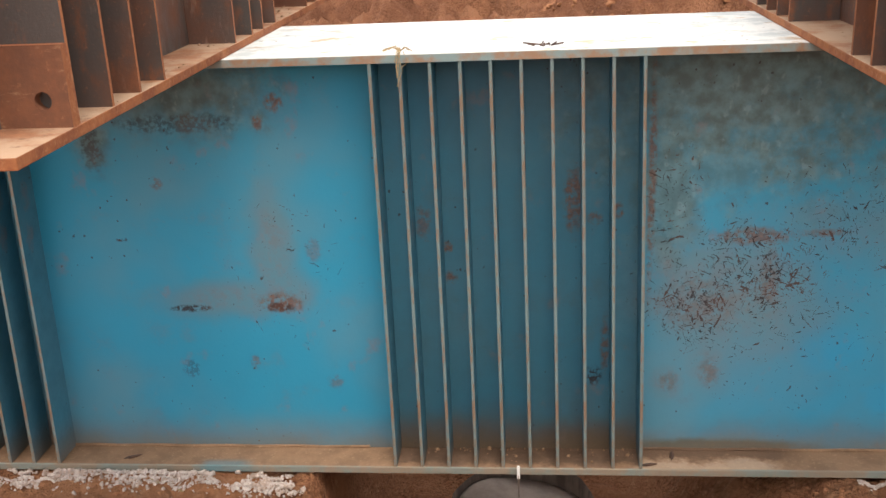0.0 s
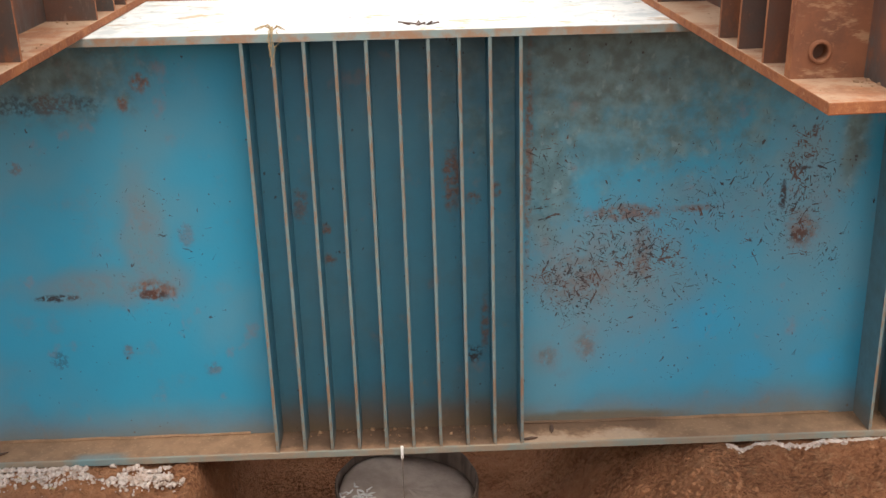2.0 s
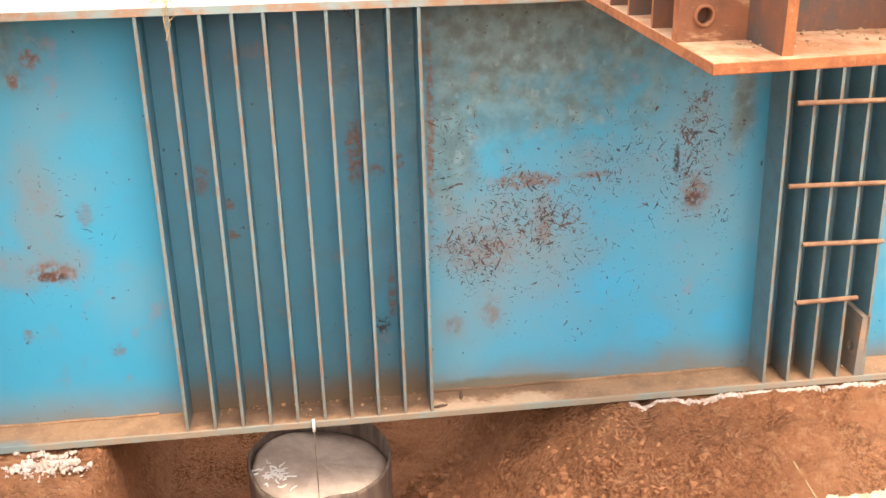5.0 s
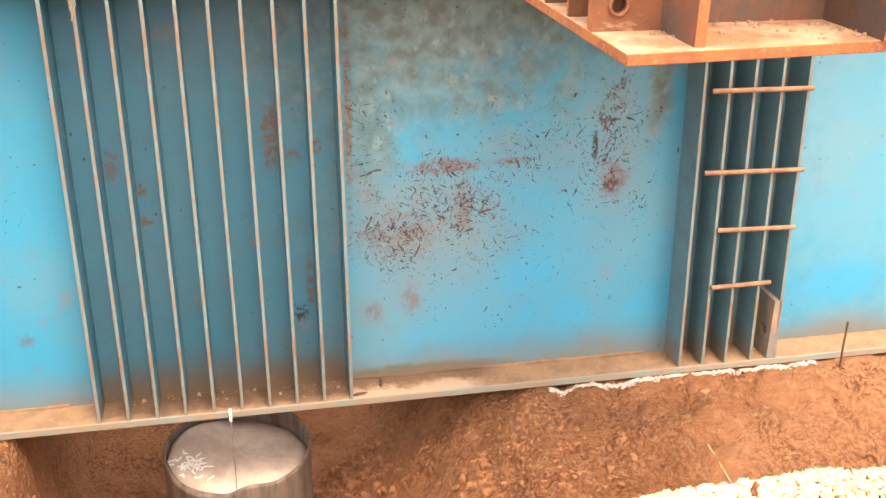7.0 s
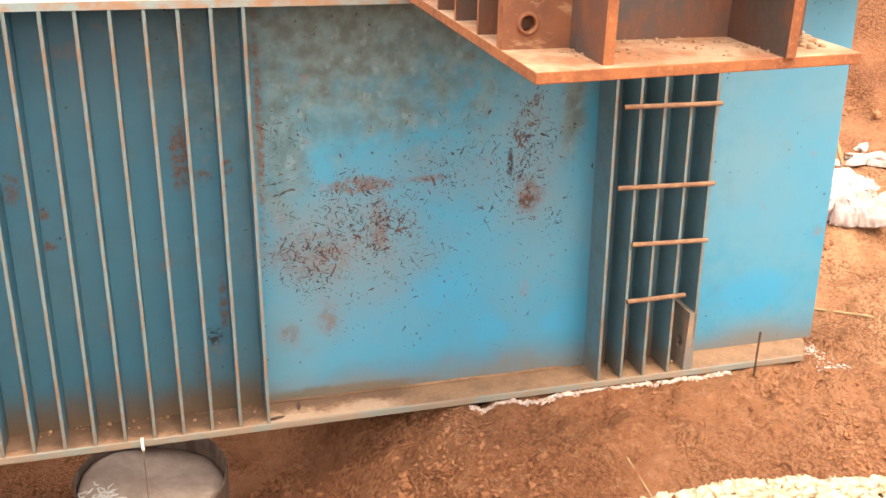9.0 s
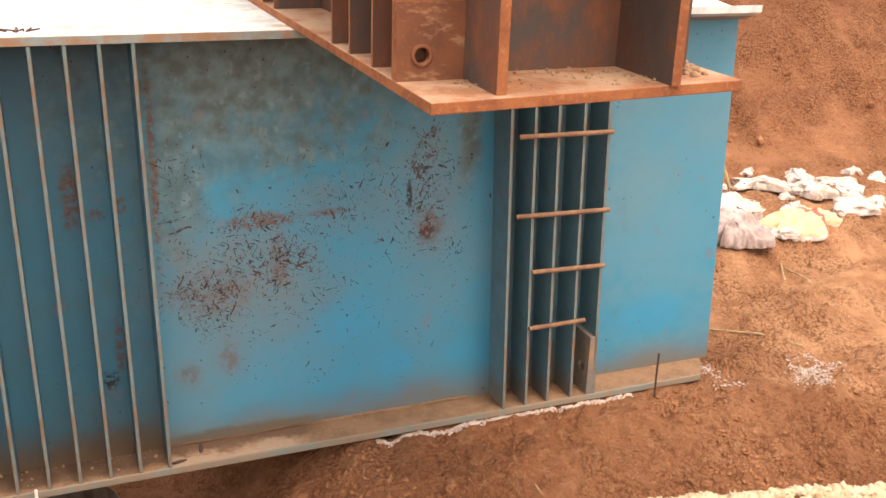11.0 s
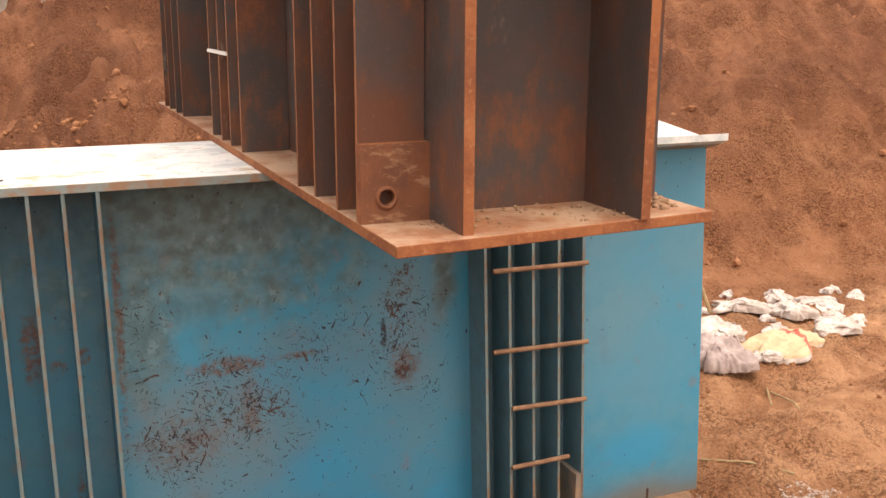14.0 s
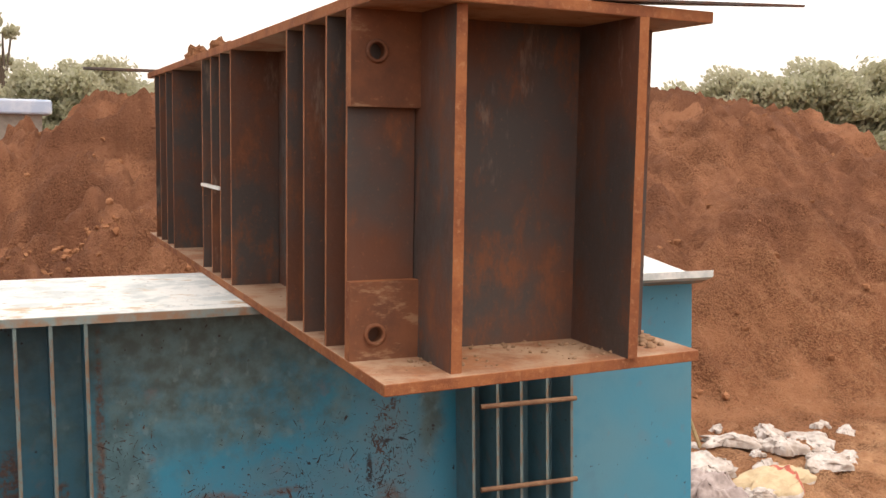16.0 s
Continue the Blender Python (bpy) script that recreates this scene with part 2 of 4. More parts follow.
def dusty_paint():
    """A flange bleached by dust and splashes, with blue left in places."""
    k = Mat("pale_dusty_paint", 0.6)
    z = k.axis(2)
    n1, n2, fine = k.noise(2.2, 5, 0.6), k.noise(8, 6, 0.65), k.noise(60, 4)
    top = k.mix(k.step(n2, 0.45, 0.62), (0.72, 0.74, 0.72), (0.50, 0.55, 0.55))
    top = k.mix(k.step(k.noise(5, 6, 0.7, k.scaled((1, 1.6, 1), (3, 1, 0))), 0.57, 0.66, 0, 0.8), top, (0.45, 0.30, 0.14))
    top = k.mix(k.step(k.noise(26, 4, 0.6), 0.66, 0.70, 0, 0.7), top, (0.12, 0.09, 0.07))
    edge = k.mix(k.step(n2, 0.4, 0.6), (0.22, 0.30, 0.30), (0.30, 0.19, 0.12))
    colour = k.mix(k.step(z, 1.696, 1.6995), edge, top)
    return k.finish(colour, 0.6, k.math("ADD", n2, fine), 0.2, 0.004)


def muddy_paint():
    """The lower flange: dried mud, a wet patch, darker brown bays, blue showing through here and there."""
    k = Mat("muddy_flange", 0.85)
    n1, n2, fine = k.noise(3.0, 5, 0.6), k.noise(11, 6, 0.65), k.noise(80, 4)
    colour = k.mix(k.step(n2, 0.35, 0.68), (0.27, 0.160, 0.092), (0.195, 0.115, 0.066))
    colour = k.mix(k.step(fine, 0.55, 0.75, 0, 0.4), colour, (0.45, 0.30, 0.18))
    ragged = k.math("MULTIPLY", k.math("SUBTRACT", n2, 0.5), 2.0)
    y = k.axis(1)
    uneven = k.math("ADD", y, k.math("MULTIPLY", k.math("SUBTRACT", k.noise(7, 5, 0.7), 0.5), 0.22))
    wet = k.math("MULTIPLY", k.step(k.math("ADD", k.math("ABSOLUTE", k.math("SUBTRACT", k.axis(0), 1.27)), k.math("MULTIPLY", ragged, 0.14)), 0.40, 0.26), k.step(uneven, 0.06, 0.11))
    colour = k.mix(k.math("MULTIPLY", wet, 0.75), colour, (0.085, 0.05, 0.032))
    pale = k.math("MULTIPLY", k.step(k.math("ADD", k.math("ABSOLUTE", k.math("SUBTRACT", k.axis(0), 1.25)), k.math("MULTIPLY", ragged, 0.1)), 0.32, 0.22), k.step(uneven, 0.09, 0.04))
    colour = k.mix(k.math("MULTIPLY", pale, 0.35), colour, (0.52, 0.42, 0.32))
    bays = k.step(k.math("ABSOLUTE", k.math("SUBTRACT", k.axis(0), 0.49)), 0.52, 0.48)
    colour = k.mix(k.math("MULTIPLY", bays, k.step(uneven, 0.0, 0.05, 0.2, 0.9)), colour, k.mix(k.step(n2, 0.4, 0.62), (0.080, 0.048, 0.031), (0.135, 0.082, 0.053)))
    front = k.step(y, 0.012, 0.003)
    edge = k.mix(k.step(k.noise(6, 5, 0.65), 0.42, 0.60), (0.25, 0.195, 0.14), (0.20, 0.215, 0.185))
    colour = k.mix(front, colour, edge)
    left_blue = k.step(k.math("ADD", k.math("ABSOLUTE", k.math("SUBTRACT", k.axis(0), -0.72)), k.math("MULTIPLY", ragged, 0.05)), 0.14, 0.06)
    colour = k.mix(k.math("MULTIPLY", left_blue, k.step(y, 0.06, 0.02, 0, 0.5)), colour, (0.07, 0.22, 0.27))
    return k.finish(colour, 0.85, k.math("ADD", n2, fine), 0.4, 0.006)


def worn_edge():
    """Bare edges of the stiffeners: tan rust below worn paint."""
    k = Mat("worn_plate_edge", 0.6)
    n = k.noise(5, 5, 0.7, k.scaled((3, 1, 1)))
    colour = k.mix(k.step(n, 0.42, 0.54), (0.195, 0.140, 0.095), (0.145, 0.205, 0.205))
    colour = k.mix(k.step(k.noise(14, 5, 0.7, k.scaled((2, 1, 1), (2, 0, 0))), 0.55, 0.68), colour, (0.20, 0.09, 0.05))
    return k.finish(colour, 0.6, k.noise(50, 4), 0.3, 0.003)


def rusted_steel():
    """Mill scale gone brown: dark blue-grey skin, brown rust, brighter orange rust in patches and streaks."""
    k = Mat("rusted_steel", 0.75, 0.0, 0.3)
    k.shift_by_object()
    big, mid, fine = k.noise(2.2, 4, 0.6), k.noise(9, 6, 0.7, k.scaled((1, 1, 0.5))), k.noise(75, 5, 0.7)
    colour = k.mix(k.step(big, 0.40, 0.66), (0.074, 0.062, 0.057), (0.140, 0.060, 0.036))
    colour = k.mix(k.step(mid, 0.50, 0.72, 0, 0.8), colour, (0.22, 0.085, 0.040))
    colour = k.mix(k.step(fine, 0.58, 0.75, 0, 0.5), colour, (0.30, 0.14, 0.07))
    colour = k.mix(k.step(k.noise(4, 6, 0.7, k.scaled((1.5, 1.5, 0.4), (4, 1, 3))), 0.60, 0.70, 0, 0.5), colour, (0.33, 0.24, 0.18))
    return k.finish(colour, k.step(k.math("ADD", big, mid), 0.75, 1.2, 0.42, 0.9), k.math("ADD", mid, fine), 0.3, 0.005)


def muddied_plate():
    """Brown rust with dry tan mud smeared over it in places."""
    k = Mat("brown_plate_rust", 0.8, 0.0, 0.3)
    k.shift_by_object()
    n, fine = k.noise(7, 6, 0.65), k.noise(60, 4, 0.65)
    colour = k.mix(k.step(n, 0.35, 0.65), (0.20, 0.080, 0.040), (0.13, 0.056, 0.033))
    smear = k.noise(9, 6, 0.7, k.scaled((0.6, 1, 1.6), (2, 5, 1)))
    colour = k.mix(k.step(smear, 0.56, 0.66, 0, 0.75), colour, (0.34, 0.20, 0.115))
    colour = k.mix(k.step(fine, 0.60, 0.75, 0, 0.5), colour, (0.33, 0.16, 0.08))
    return k.finish(colour, 0.8, k.math("ADD", n, fine), 0.35, 0.005)


def orange_rust(name, dust):
    """Bright rust of cut edges; with dust lying on it where the plate is flat."""
    k = Mat(name, 0.85, 0.0, 0.25)
    k.shift_by_object()
    mid, fine = k.noise(8, 6, 0.7), k.noise(60, 5, 0.7)
    colour = k.mix(k.step(mid, 0.36, 0.66), (0.33, 0.125, 0.050), (0.21, 0.073, 0.034))
    colour = k.mix(k.step(fine, 0.52, 0.72, 0, 0.6), colour, (0.42, 0.21, 0.105))
    if dust:
        colour = k.mix(k.step(k.noise(5, 6, 0.65, k.scaled((1, 1, 1), (1, 7, 2))), 0.38, 0.60, 0.20, 0.95), colour, (0.42, 0.285, 0.19))
        colour = k.mix(k.step(k.noise(24, 5, 0.7), 0.60, 0.68, 0, 0.6), colour, (0.17, 0.10, 0.065))
    return k.finish(colour, 0.85, k.math("ADD", mid, fine), 0.5, 0.006)


def soil_material(name):
    """Red-brown laterite: crumbly, dry and tan where it is trodden, darker and redder up the bank."""
    k = Mat(name, 0.95, 0.0, 0.12)
    big, mid, fine = k.noise(0.7, 4, 0.6), k.noise(6, 8, 0.7), k.noise(45, 6, 0.75)
    grit, x, y = k.noise(17, 6, 0.7), k.axis(0), k.axis(1)
    crumb = k.voronoi(48, k.wobbled(9, 0.05))
    small = k.voronoi(120, k.wobbled(20, 0.02))
    a, b, c = (0.390, 0.184, 0.095), (0.300, 0.130, 0.064), (0.48, 0.268, 0.150)
    colour = k.mix(k.step(big, 0.35, 0.65), a, b)
    # trodden dry ground beyond the girder's end
    uneven = k.math("MULTIPLY", k.math("SUBTRACT", k.noise(1.3, 6, 0.6), 0.5), 2.6)
    dry = k.math("MULTIPLY", k.step(k.math("ADD", x, uneven), 3.4, 4.3), k.step(k.math("ADD", y, uneven), 3.2, 1.9))
    dry = k.math("MULTIPLY", dry, k.step(k.math("ADD", y, k.math("MULTIPLY", uneven, 0.5)), -0.75, -0.2))
    behind = k.math("MULTIPLY", k.step(x, 3.2, 1.6), k.math("MULTIPLY", k.step(y, 1.6, 2.2), k.step(k.math("ADD", y, uneven), 5.2, 4.0)))
    dry = k.math("MAXIMUM", dry, behind)
    colour = k.mix(k.math("MULTIPLY", dry, 0.92), colour, k.mix(k.step(k.noise(3.2, 6, 0.65), 0.38, 0.62), (0.61, 0.340, 0.186), (0.42, 0.205, 0.104)))
    # darker, redder bank; its two-tone streaks put shading forms into the colour
    bank_tone = k.step(k.math("ADD", y, k.math("MULTIPLY", big, 2.5)), 4.3, 6.2, 0, 0.8)
    colour = k.mix(bank_tone, colour, k.mix(k.step(k.noise(1.0, 6, 0.65, k.scaled((1.0, 0.45, 0.45))), 0.36, 0.62), (0.36, 0.165, 0.090), (0.165, 0.070, 0.041)))
    colour = k.mix(k.math("MULTIPLY", k.step(grit, 0.50, 0.70, 0, 0.55), k.math("SUBTRACT", 1.0, bank_tone)), colour, c)
    patch = k.step(k.noise(2.1, 5, 0.65, k.scaled((1, 1, 1), (3, 8, 1))), 0.36, 0.60)
    # shade between the crumbs, put into the colour along the bump's hollows
    gap_shade = k.math("MULTIPLY", k.math("MAXIMUM", k.step(crumb, 0.50, 0.72), k.math("MULTIPLY", k.step(small, 0.55, 0.75), 0.6)), patch)
    colour = k.mix(k.math("MULTIPLY", gap_shade, 0.58), colour, (0.115, 0.043, 0.020))
    colour = k.mix(k.step(k.math("ADD", k.math("MULTIPLY", mid, 0.5), k.math("MULTIPLY", grit, 0.5)), 0.46, 0.33, 0, 0.5), colour, (0.14, 0.056, 0.027))
    colour = k.mix(k.step(fine, 0.56, 0.72, 0, 0.5), colour, (0.44, 0.25, 0.135))
    height = k.math("ADD", k.math("ADD", k.math("MULTIPLY", mid, 1.9), k.math("MULTIPLY", grit, 1.9)), fine)
    height = k.math("SUBTRACT", height, k.math("MULTIPLY", k.math("ADD", crumb, k.math("MULTIPLY", small, 0.5)), k.math("ADD", k.math("MULTIPLY", patch, 1.1), 0.15)))
    return k.finish(colour, 0.95, height, 0.85, 0.036)


def casing_material():
    """Stained grey-brown sheet with runs of slurry down it."""
    k = Mat("grey_casing", 0.6, 0.0, 0.4)
    runs, mid, fine = k.noise(14, 5, 0.65, k.scaled((1, 1, 0.12))), k.noise(7, 6, 0.65), k.noise(70, 4)
    colour = k.mix(k.step(runs, 0.36, 0.64), (0.095, 0.070, 0.056), (0.19, 0.142, 0.110))
    colour = k.mix(k.step(mid, 0.56, 0.70, 0, 0.6), colour, (0.29, 0.20, 0.14))
    return k.finish(colour, 0.75, k.math("ADD", runs, fine), 0.3, 0.006)


def clod_material():
    """Crumbs of the same soil, each of its own shade."""
    k = Mat("dry_clod", 0.95, 0.0, 0.12)
    geo = k.node("ShaderNodeNewGeometry")
    shade = geo.outputs["Random Per Island"]
    n, fine = k.noise(30, 5, 0.65), k.noise(150, 4, 0.65)
    colour = k.mix(shade, (0.37, 0.178, 0.092), (0.255, 0.112, 0.055))
    colour = k.mix(k.step(n, 0.45, 0.7, 0, 0.4), colour, (0.34, 0.150, 0.072))
    return k.finish(colour, 0.95, k.math("ADD", n, fine), 0.8, 0.008)


def plain(name, colour, other, scale=12.0, roughness=0.8, metallic=0.0, bump=0.3, distance=0.004):
    k = Mat(name, roughness, metallic)
    n, fine = k.noise(scale, 5, 0.65), k.noise(scale * 7, 4, 0.65)
    c = k.mix(k.step(n, 0.35, 0.65), colour, other)
    c = k.mix(k.step(fine, 0.55, 0.8, 0, 0.35), c, tuple(x * 0.55 for x in other))
    return k.finish(c, roughness, k.math("ADD", n, fine), bump, distance)


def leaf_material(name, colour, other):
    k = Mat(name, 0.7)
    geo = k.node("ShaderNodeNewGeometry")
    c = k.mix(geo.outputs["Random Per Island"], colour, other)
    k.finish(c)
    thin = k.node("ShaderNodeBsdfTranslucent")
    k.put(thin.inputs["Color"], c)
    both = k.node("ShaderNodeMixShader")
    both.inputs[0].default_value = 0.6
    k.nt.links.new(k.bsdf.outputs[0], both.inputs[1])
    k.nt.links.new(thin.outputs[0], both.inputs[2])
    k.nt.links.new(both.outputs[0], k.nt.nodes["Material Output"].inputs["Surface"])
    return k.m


PANELS = [-2.57, -1.432, 0.0, 0.986, 2.414, 2.863]
WEB_PAINTS = [blue_paint("blue_paint_over_the_pit", (-2.57, -1.432), bay_shade=0.75), blue_paint("scraped_blue_paint", (-1.432, 0.0)),
              blue_paint("silted_shaded_blue_paint", (0.0, 0.986), bay_shade=0.72), blue_paint("scratched_blue_paint", (0.986, 2.414)),
              blue_paint("greyed_silted_shaded_paint", (2.414, 2.863), (0.095, 0.120, 0.118), 0.85), blue_paint("chalky_blue_paint", (2.863, 3.7))]
STIFF_PAINT = blue_paint("blue_paint", bay_shade=0.7)
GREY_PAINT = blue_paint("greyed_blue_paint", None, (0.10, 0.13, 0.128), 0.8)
TOP_PAINT = dusty_paint()
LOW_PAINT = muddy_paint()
EDGE = worn_edge()
STEEL = rusted_steel()
CUT = orange_rust("orange_rust", False)
DUSTED = orange_rust("dusty_rust", True)
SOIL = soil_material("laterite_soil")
CLOD = clod_material()
GRIME = plain("dry_mud", (0.34, 0.21, 0.125), (0.25, 0.15, 0.09), 20, 0.95)
LIME = plain("white_lime", (0.68, 0.59, 0.535), (0.48, 0.36, 0.29), 30, 0.95, 0, 0.8, 0.01)
CREAM = plain("cream_marl", (0.74, 0.63, 0.45), (0.60, 0.46, 0.30), 16, 0.95, 0, 0.8, 0.01)
CONCRETE = plain("pale_concrete", (0.48, 0.39, 0.325), (0.36, 0.285, 0.235), 7, 0.9, 0, 0.5, 0.006)
CASING = casing_material()
SACK = plain("white_plastic_sack", (0.61, 0.56, 0.52), (0.42, 0.35, 0.30), 10, 0.7)
GREY_SACK = plain("grey_plastic_sack", (0.44, 0.365, 0.34), (0.26, 0.205, 0.19), 9, 0.6)
YELLOW = plain("yellow_woven_sack", (0.58, 0.465, 0.29), (0.46, 0.345, 0.21), 10, 0.75)
RED = plain("red_print", (0.50, 0.13, 0.09), (0.42, 0.10, 0.07), 20, 0.75)
IRON = plain("dark_iron", (0.055, 0.035, 0.028), (0.10, 0.05, 0.03), 30, 0.8)
STRAW = plain("dry_straw", (0.42, 0.32, 0.17), (0.30, 0.21, 0.11), 30, 0.9)
WHITE = plain("white_paint", (0.78, 0.77, 0.74), (0.66, 0.64, 0.60), 20, 0.6)
STRING = plain("dark_cord", (0.20, 0.15, 0.11), (0.13, 0.10, 0.08), 60, 0.9)
BARK = plain("bark", (0.10, 0.075, 0.055), (0.16, 0.12, 0.09), 10, 0.95)
# leaf colours paled well beyond foliage: the distance haze is put into them
HAZED_LEAF = leaf_material("hazed_green_leaves", (0.46, 0.46, 0.31), (0.56, 0.545, 0.40))
HAZED_LEAF_DULL = leaf_material("hazed_dull_green_leaves", (0.50, 0.485, 0.33), (0.58, 0.56, 0.42))
TARP = plain("blue_white_sheet", (0.50, 0.56, 0.66), (0.38, 0.46, 0.60), 1.5, 0.6)
SHED_WALL = plain("shed_wall", (0.30, 0.26, 0.22), (0.22, 0.19, 0.16), 2, 0.9)


# ---- mesh helpers ----
def mesh_of(name, bm, materials):
    me = bpy.data.meshes.new(name)
    bm.to_mesh(me)
    bm.free()
    for m in materials if isinstance(materials, (list, tuple)) else [materials]:
        me.materials.append(m)
    return me


def part(name, bm, material, parent=None, label=""):
    """One mesh object under a thing or a part; its own coordinates are those of the thing's root."""
    ob = new(name, mesh_of(name, bm, material))
    if parent is not None:
        ob.parent = parent
    return tagged(ob, label)


def thing(name, label, category, at=(0, 0, 0), group="", kind=""):
    ob = new(name)
    ob.location = at
    ob.empty_display_size = 0.2
    return tagged(ob, label, category, group, kind)


def prism(poly, z0, z1, bevel=0.0, bm=None):
    """An upright slab over the outline poly, from z0 to z1."""
    bm = bm or bmesh.new()
    low = [bm.verts.new((x, y, z0)) for x, y in poly]
    high = [bm.verts.new((x, y, z1)) for x, y in poly]
    n = len(poly)
    faces = [bm.faces.new(low[::-1]), bm.faces.new(high)]
    faces += [bm.faces.new((low[i], low[(i + 1) % n], high[(i + 1) % n], high[i])) for i in range(n)]
    if bevel:
        bmesh.ops.bevel(bm, geom=list({e for f in faces for e in f.edges}), offset=bevel, segments=2, affect="EDGES", profile=0.5)
    bmesh.ops.recalc_face_normals(bm, faces=bm.faces)
    return bm


def box(x0, x1, y0, y1, z0, z1, bevel=0.0, bm=None):
    return prism([(x0, y0), (x1, y0), (x1, y1), (x0, y1)], z0, z1, bevel, bm)


def slot(bm, index, test):
    for f in bm.faces:
        if test(f):
            f.material_index = index
    return bm


def rod(points, radius, sides=8, bm=None):
    """A round bar along points."""
    bm = bm or bmesh.new()
    rings = []
    for i, p in enumerate(points):
        a = Vector(points[max(i - 1, 0)])
        b = Vector(points[min(i + 1, len(points) - 1)])
        q = (b - a).to_track_quat("Z", "Y").to_matrix()
        r = radius[i] if isinstance(radius, (list, tuple)) else radius
        rings.append([bm.verts.new(Vector(p) + q @ Vector((r * math.cos(t), r * math.sin(t), 0)))
                      for t in [2 * math.pi * k / sides for k in range(sides)]])
    for a, b in zip(rings, rings[1:]):
        for k in range(sides):
            bm.faces.new((a[k], a[(k + 1) % sides], b[(k + 1) % sides], b[k]))
    bm.faces.new(rings[0][::-1])
    bm.faces.new(rings[-1])
    return bm


def holed_plate(w, h, t, cx, cz, r):
    """A plate w wide (x), h high (z), t thick (y from 0 to -t), bored through at (cx, cz)."""
    bm = bmesh.new()
    n = 24
    ring = [(cx + r * math.cos(2 * math.pi * i / n), cz + r * math.sin(2 * math.pi * i / n)) for i in range(n)]
    outer = []
    for x, z in ring:
        dx, dz = x - cx, z - cz
        s = min(((w - cx) if dx > 0 else cx) / max(abs(dx), 1e-6), ((h - cz) if dz > 0 else cz) / max(abs(dz), 1e-6))
        outer.append((cx + dx * s, cz + dz * s))
    for corner in ((0, 0), (w, 0), (w, h), (0, h)):
        i = min(range(n), key=lambda j: (outer[j][0] - corner[0]) ** 2 + (outer[j][1] - corner[1]) ** 2)
        outer[i] = corner
    rows = [[bm.verts.new((x, y, z)) for x, z in ps] for ps, y in ((ring, 0), (outer, 0), (outer, -t), (ring, -t))]
    for a, b in zip(rows, rows[1:] + rows[:1]):
        for i in range(n):
            bm.faces.new((a[i], a[(i + 1) % n], b[(i + 1) % n], b[i]))
    bmesh.ops.recalc_face_normals(bm, faces=bm.faces)
    return bm


def lathe(profile, sides=48, wobble=0.0, seed=0.0):
    """A body turned round z from (radius, height) pairs."""
    bm = bmesh.new()
    rings = []
    for r, z in profile:
        ring = []
        for k in range(sides):
            t = 2 * math.pi * k / sides
            n = wobble * noise.noise((3 * math.cos(t), 3 * math.sin(t), seed + 6 * z)) if r > 0.01 else 0.0
            ring.append(bm.verts.new(((r + n) * math.cos(t), (r + n) * math.sin(t), z + 0.6 * n)))
        rings.append(ring)
    for a, b in zip(rings, rings[1:]):
        for k in range(sides):
            bm.faces.new((a[k], a[(k + 1) % sides], b[(k + 1) % sides], b[k]))
    bm.faces.new(rings[-1])
    bm.faces.new(rings[0][::-1])
    bmesh.ops.recalc_face_normals(bm, faces=bm.faces)
    for f in bm.faces:
        f.smooth = len(f.verts) == 4
    return bm


def moved(bm, m):
    bmesh.ops.transform(bm, matrix=m, verts=bm.verts)
    return bm


# ---- ground ----
def smooth(a, b, v):
    t = min(max((v - a) / (b - a), 0.0), 1.0)
    return t * t * (3 - 2 * t)


def crest(x):
    """Height of the spoil bank's ridge."""
    z = 2.62 + 0.34 * smooth(3, 10, x) - 1.45 * smooth(10.6, 15.0, x) - 0.9 * smooth(15, 24, x)
    return z - 1.35 * smooth(2.3, -0.6, x) - 0.3 * smooth(-1, -6, x)


def heap_top(x, y):
    """The marl heap's upper surface at the near edge of the hollow."""
    ridge = 0.270 + 0.030 * smooth(1.7, 2.3, x) - 0.090 * smooth(2.4, 3.0, x) - 0.09 * smooth(2.95, 3.5, x) + 0.025 * noise.noise((x * 4.4, 0.5, 1.0)) + 0.012 * noise.noise((x * 9, y * 9, 4.0))
    ridge -= 0.5 * smooth(1.55, 1.15, x) + 0.5 * smooth(3.7, 4.3, x)
    return ridge - 0.95 * abs(y + 1.14)


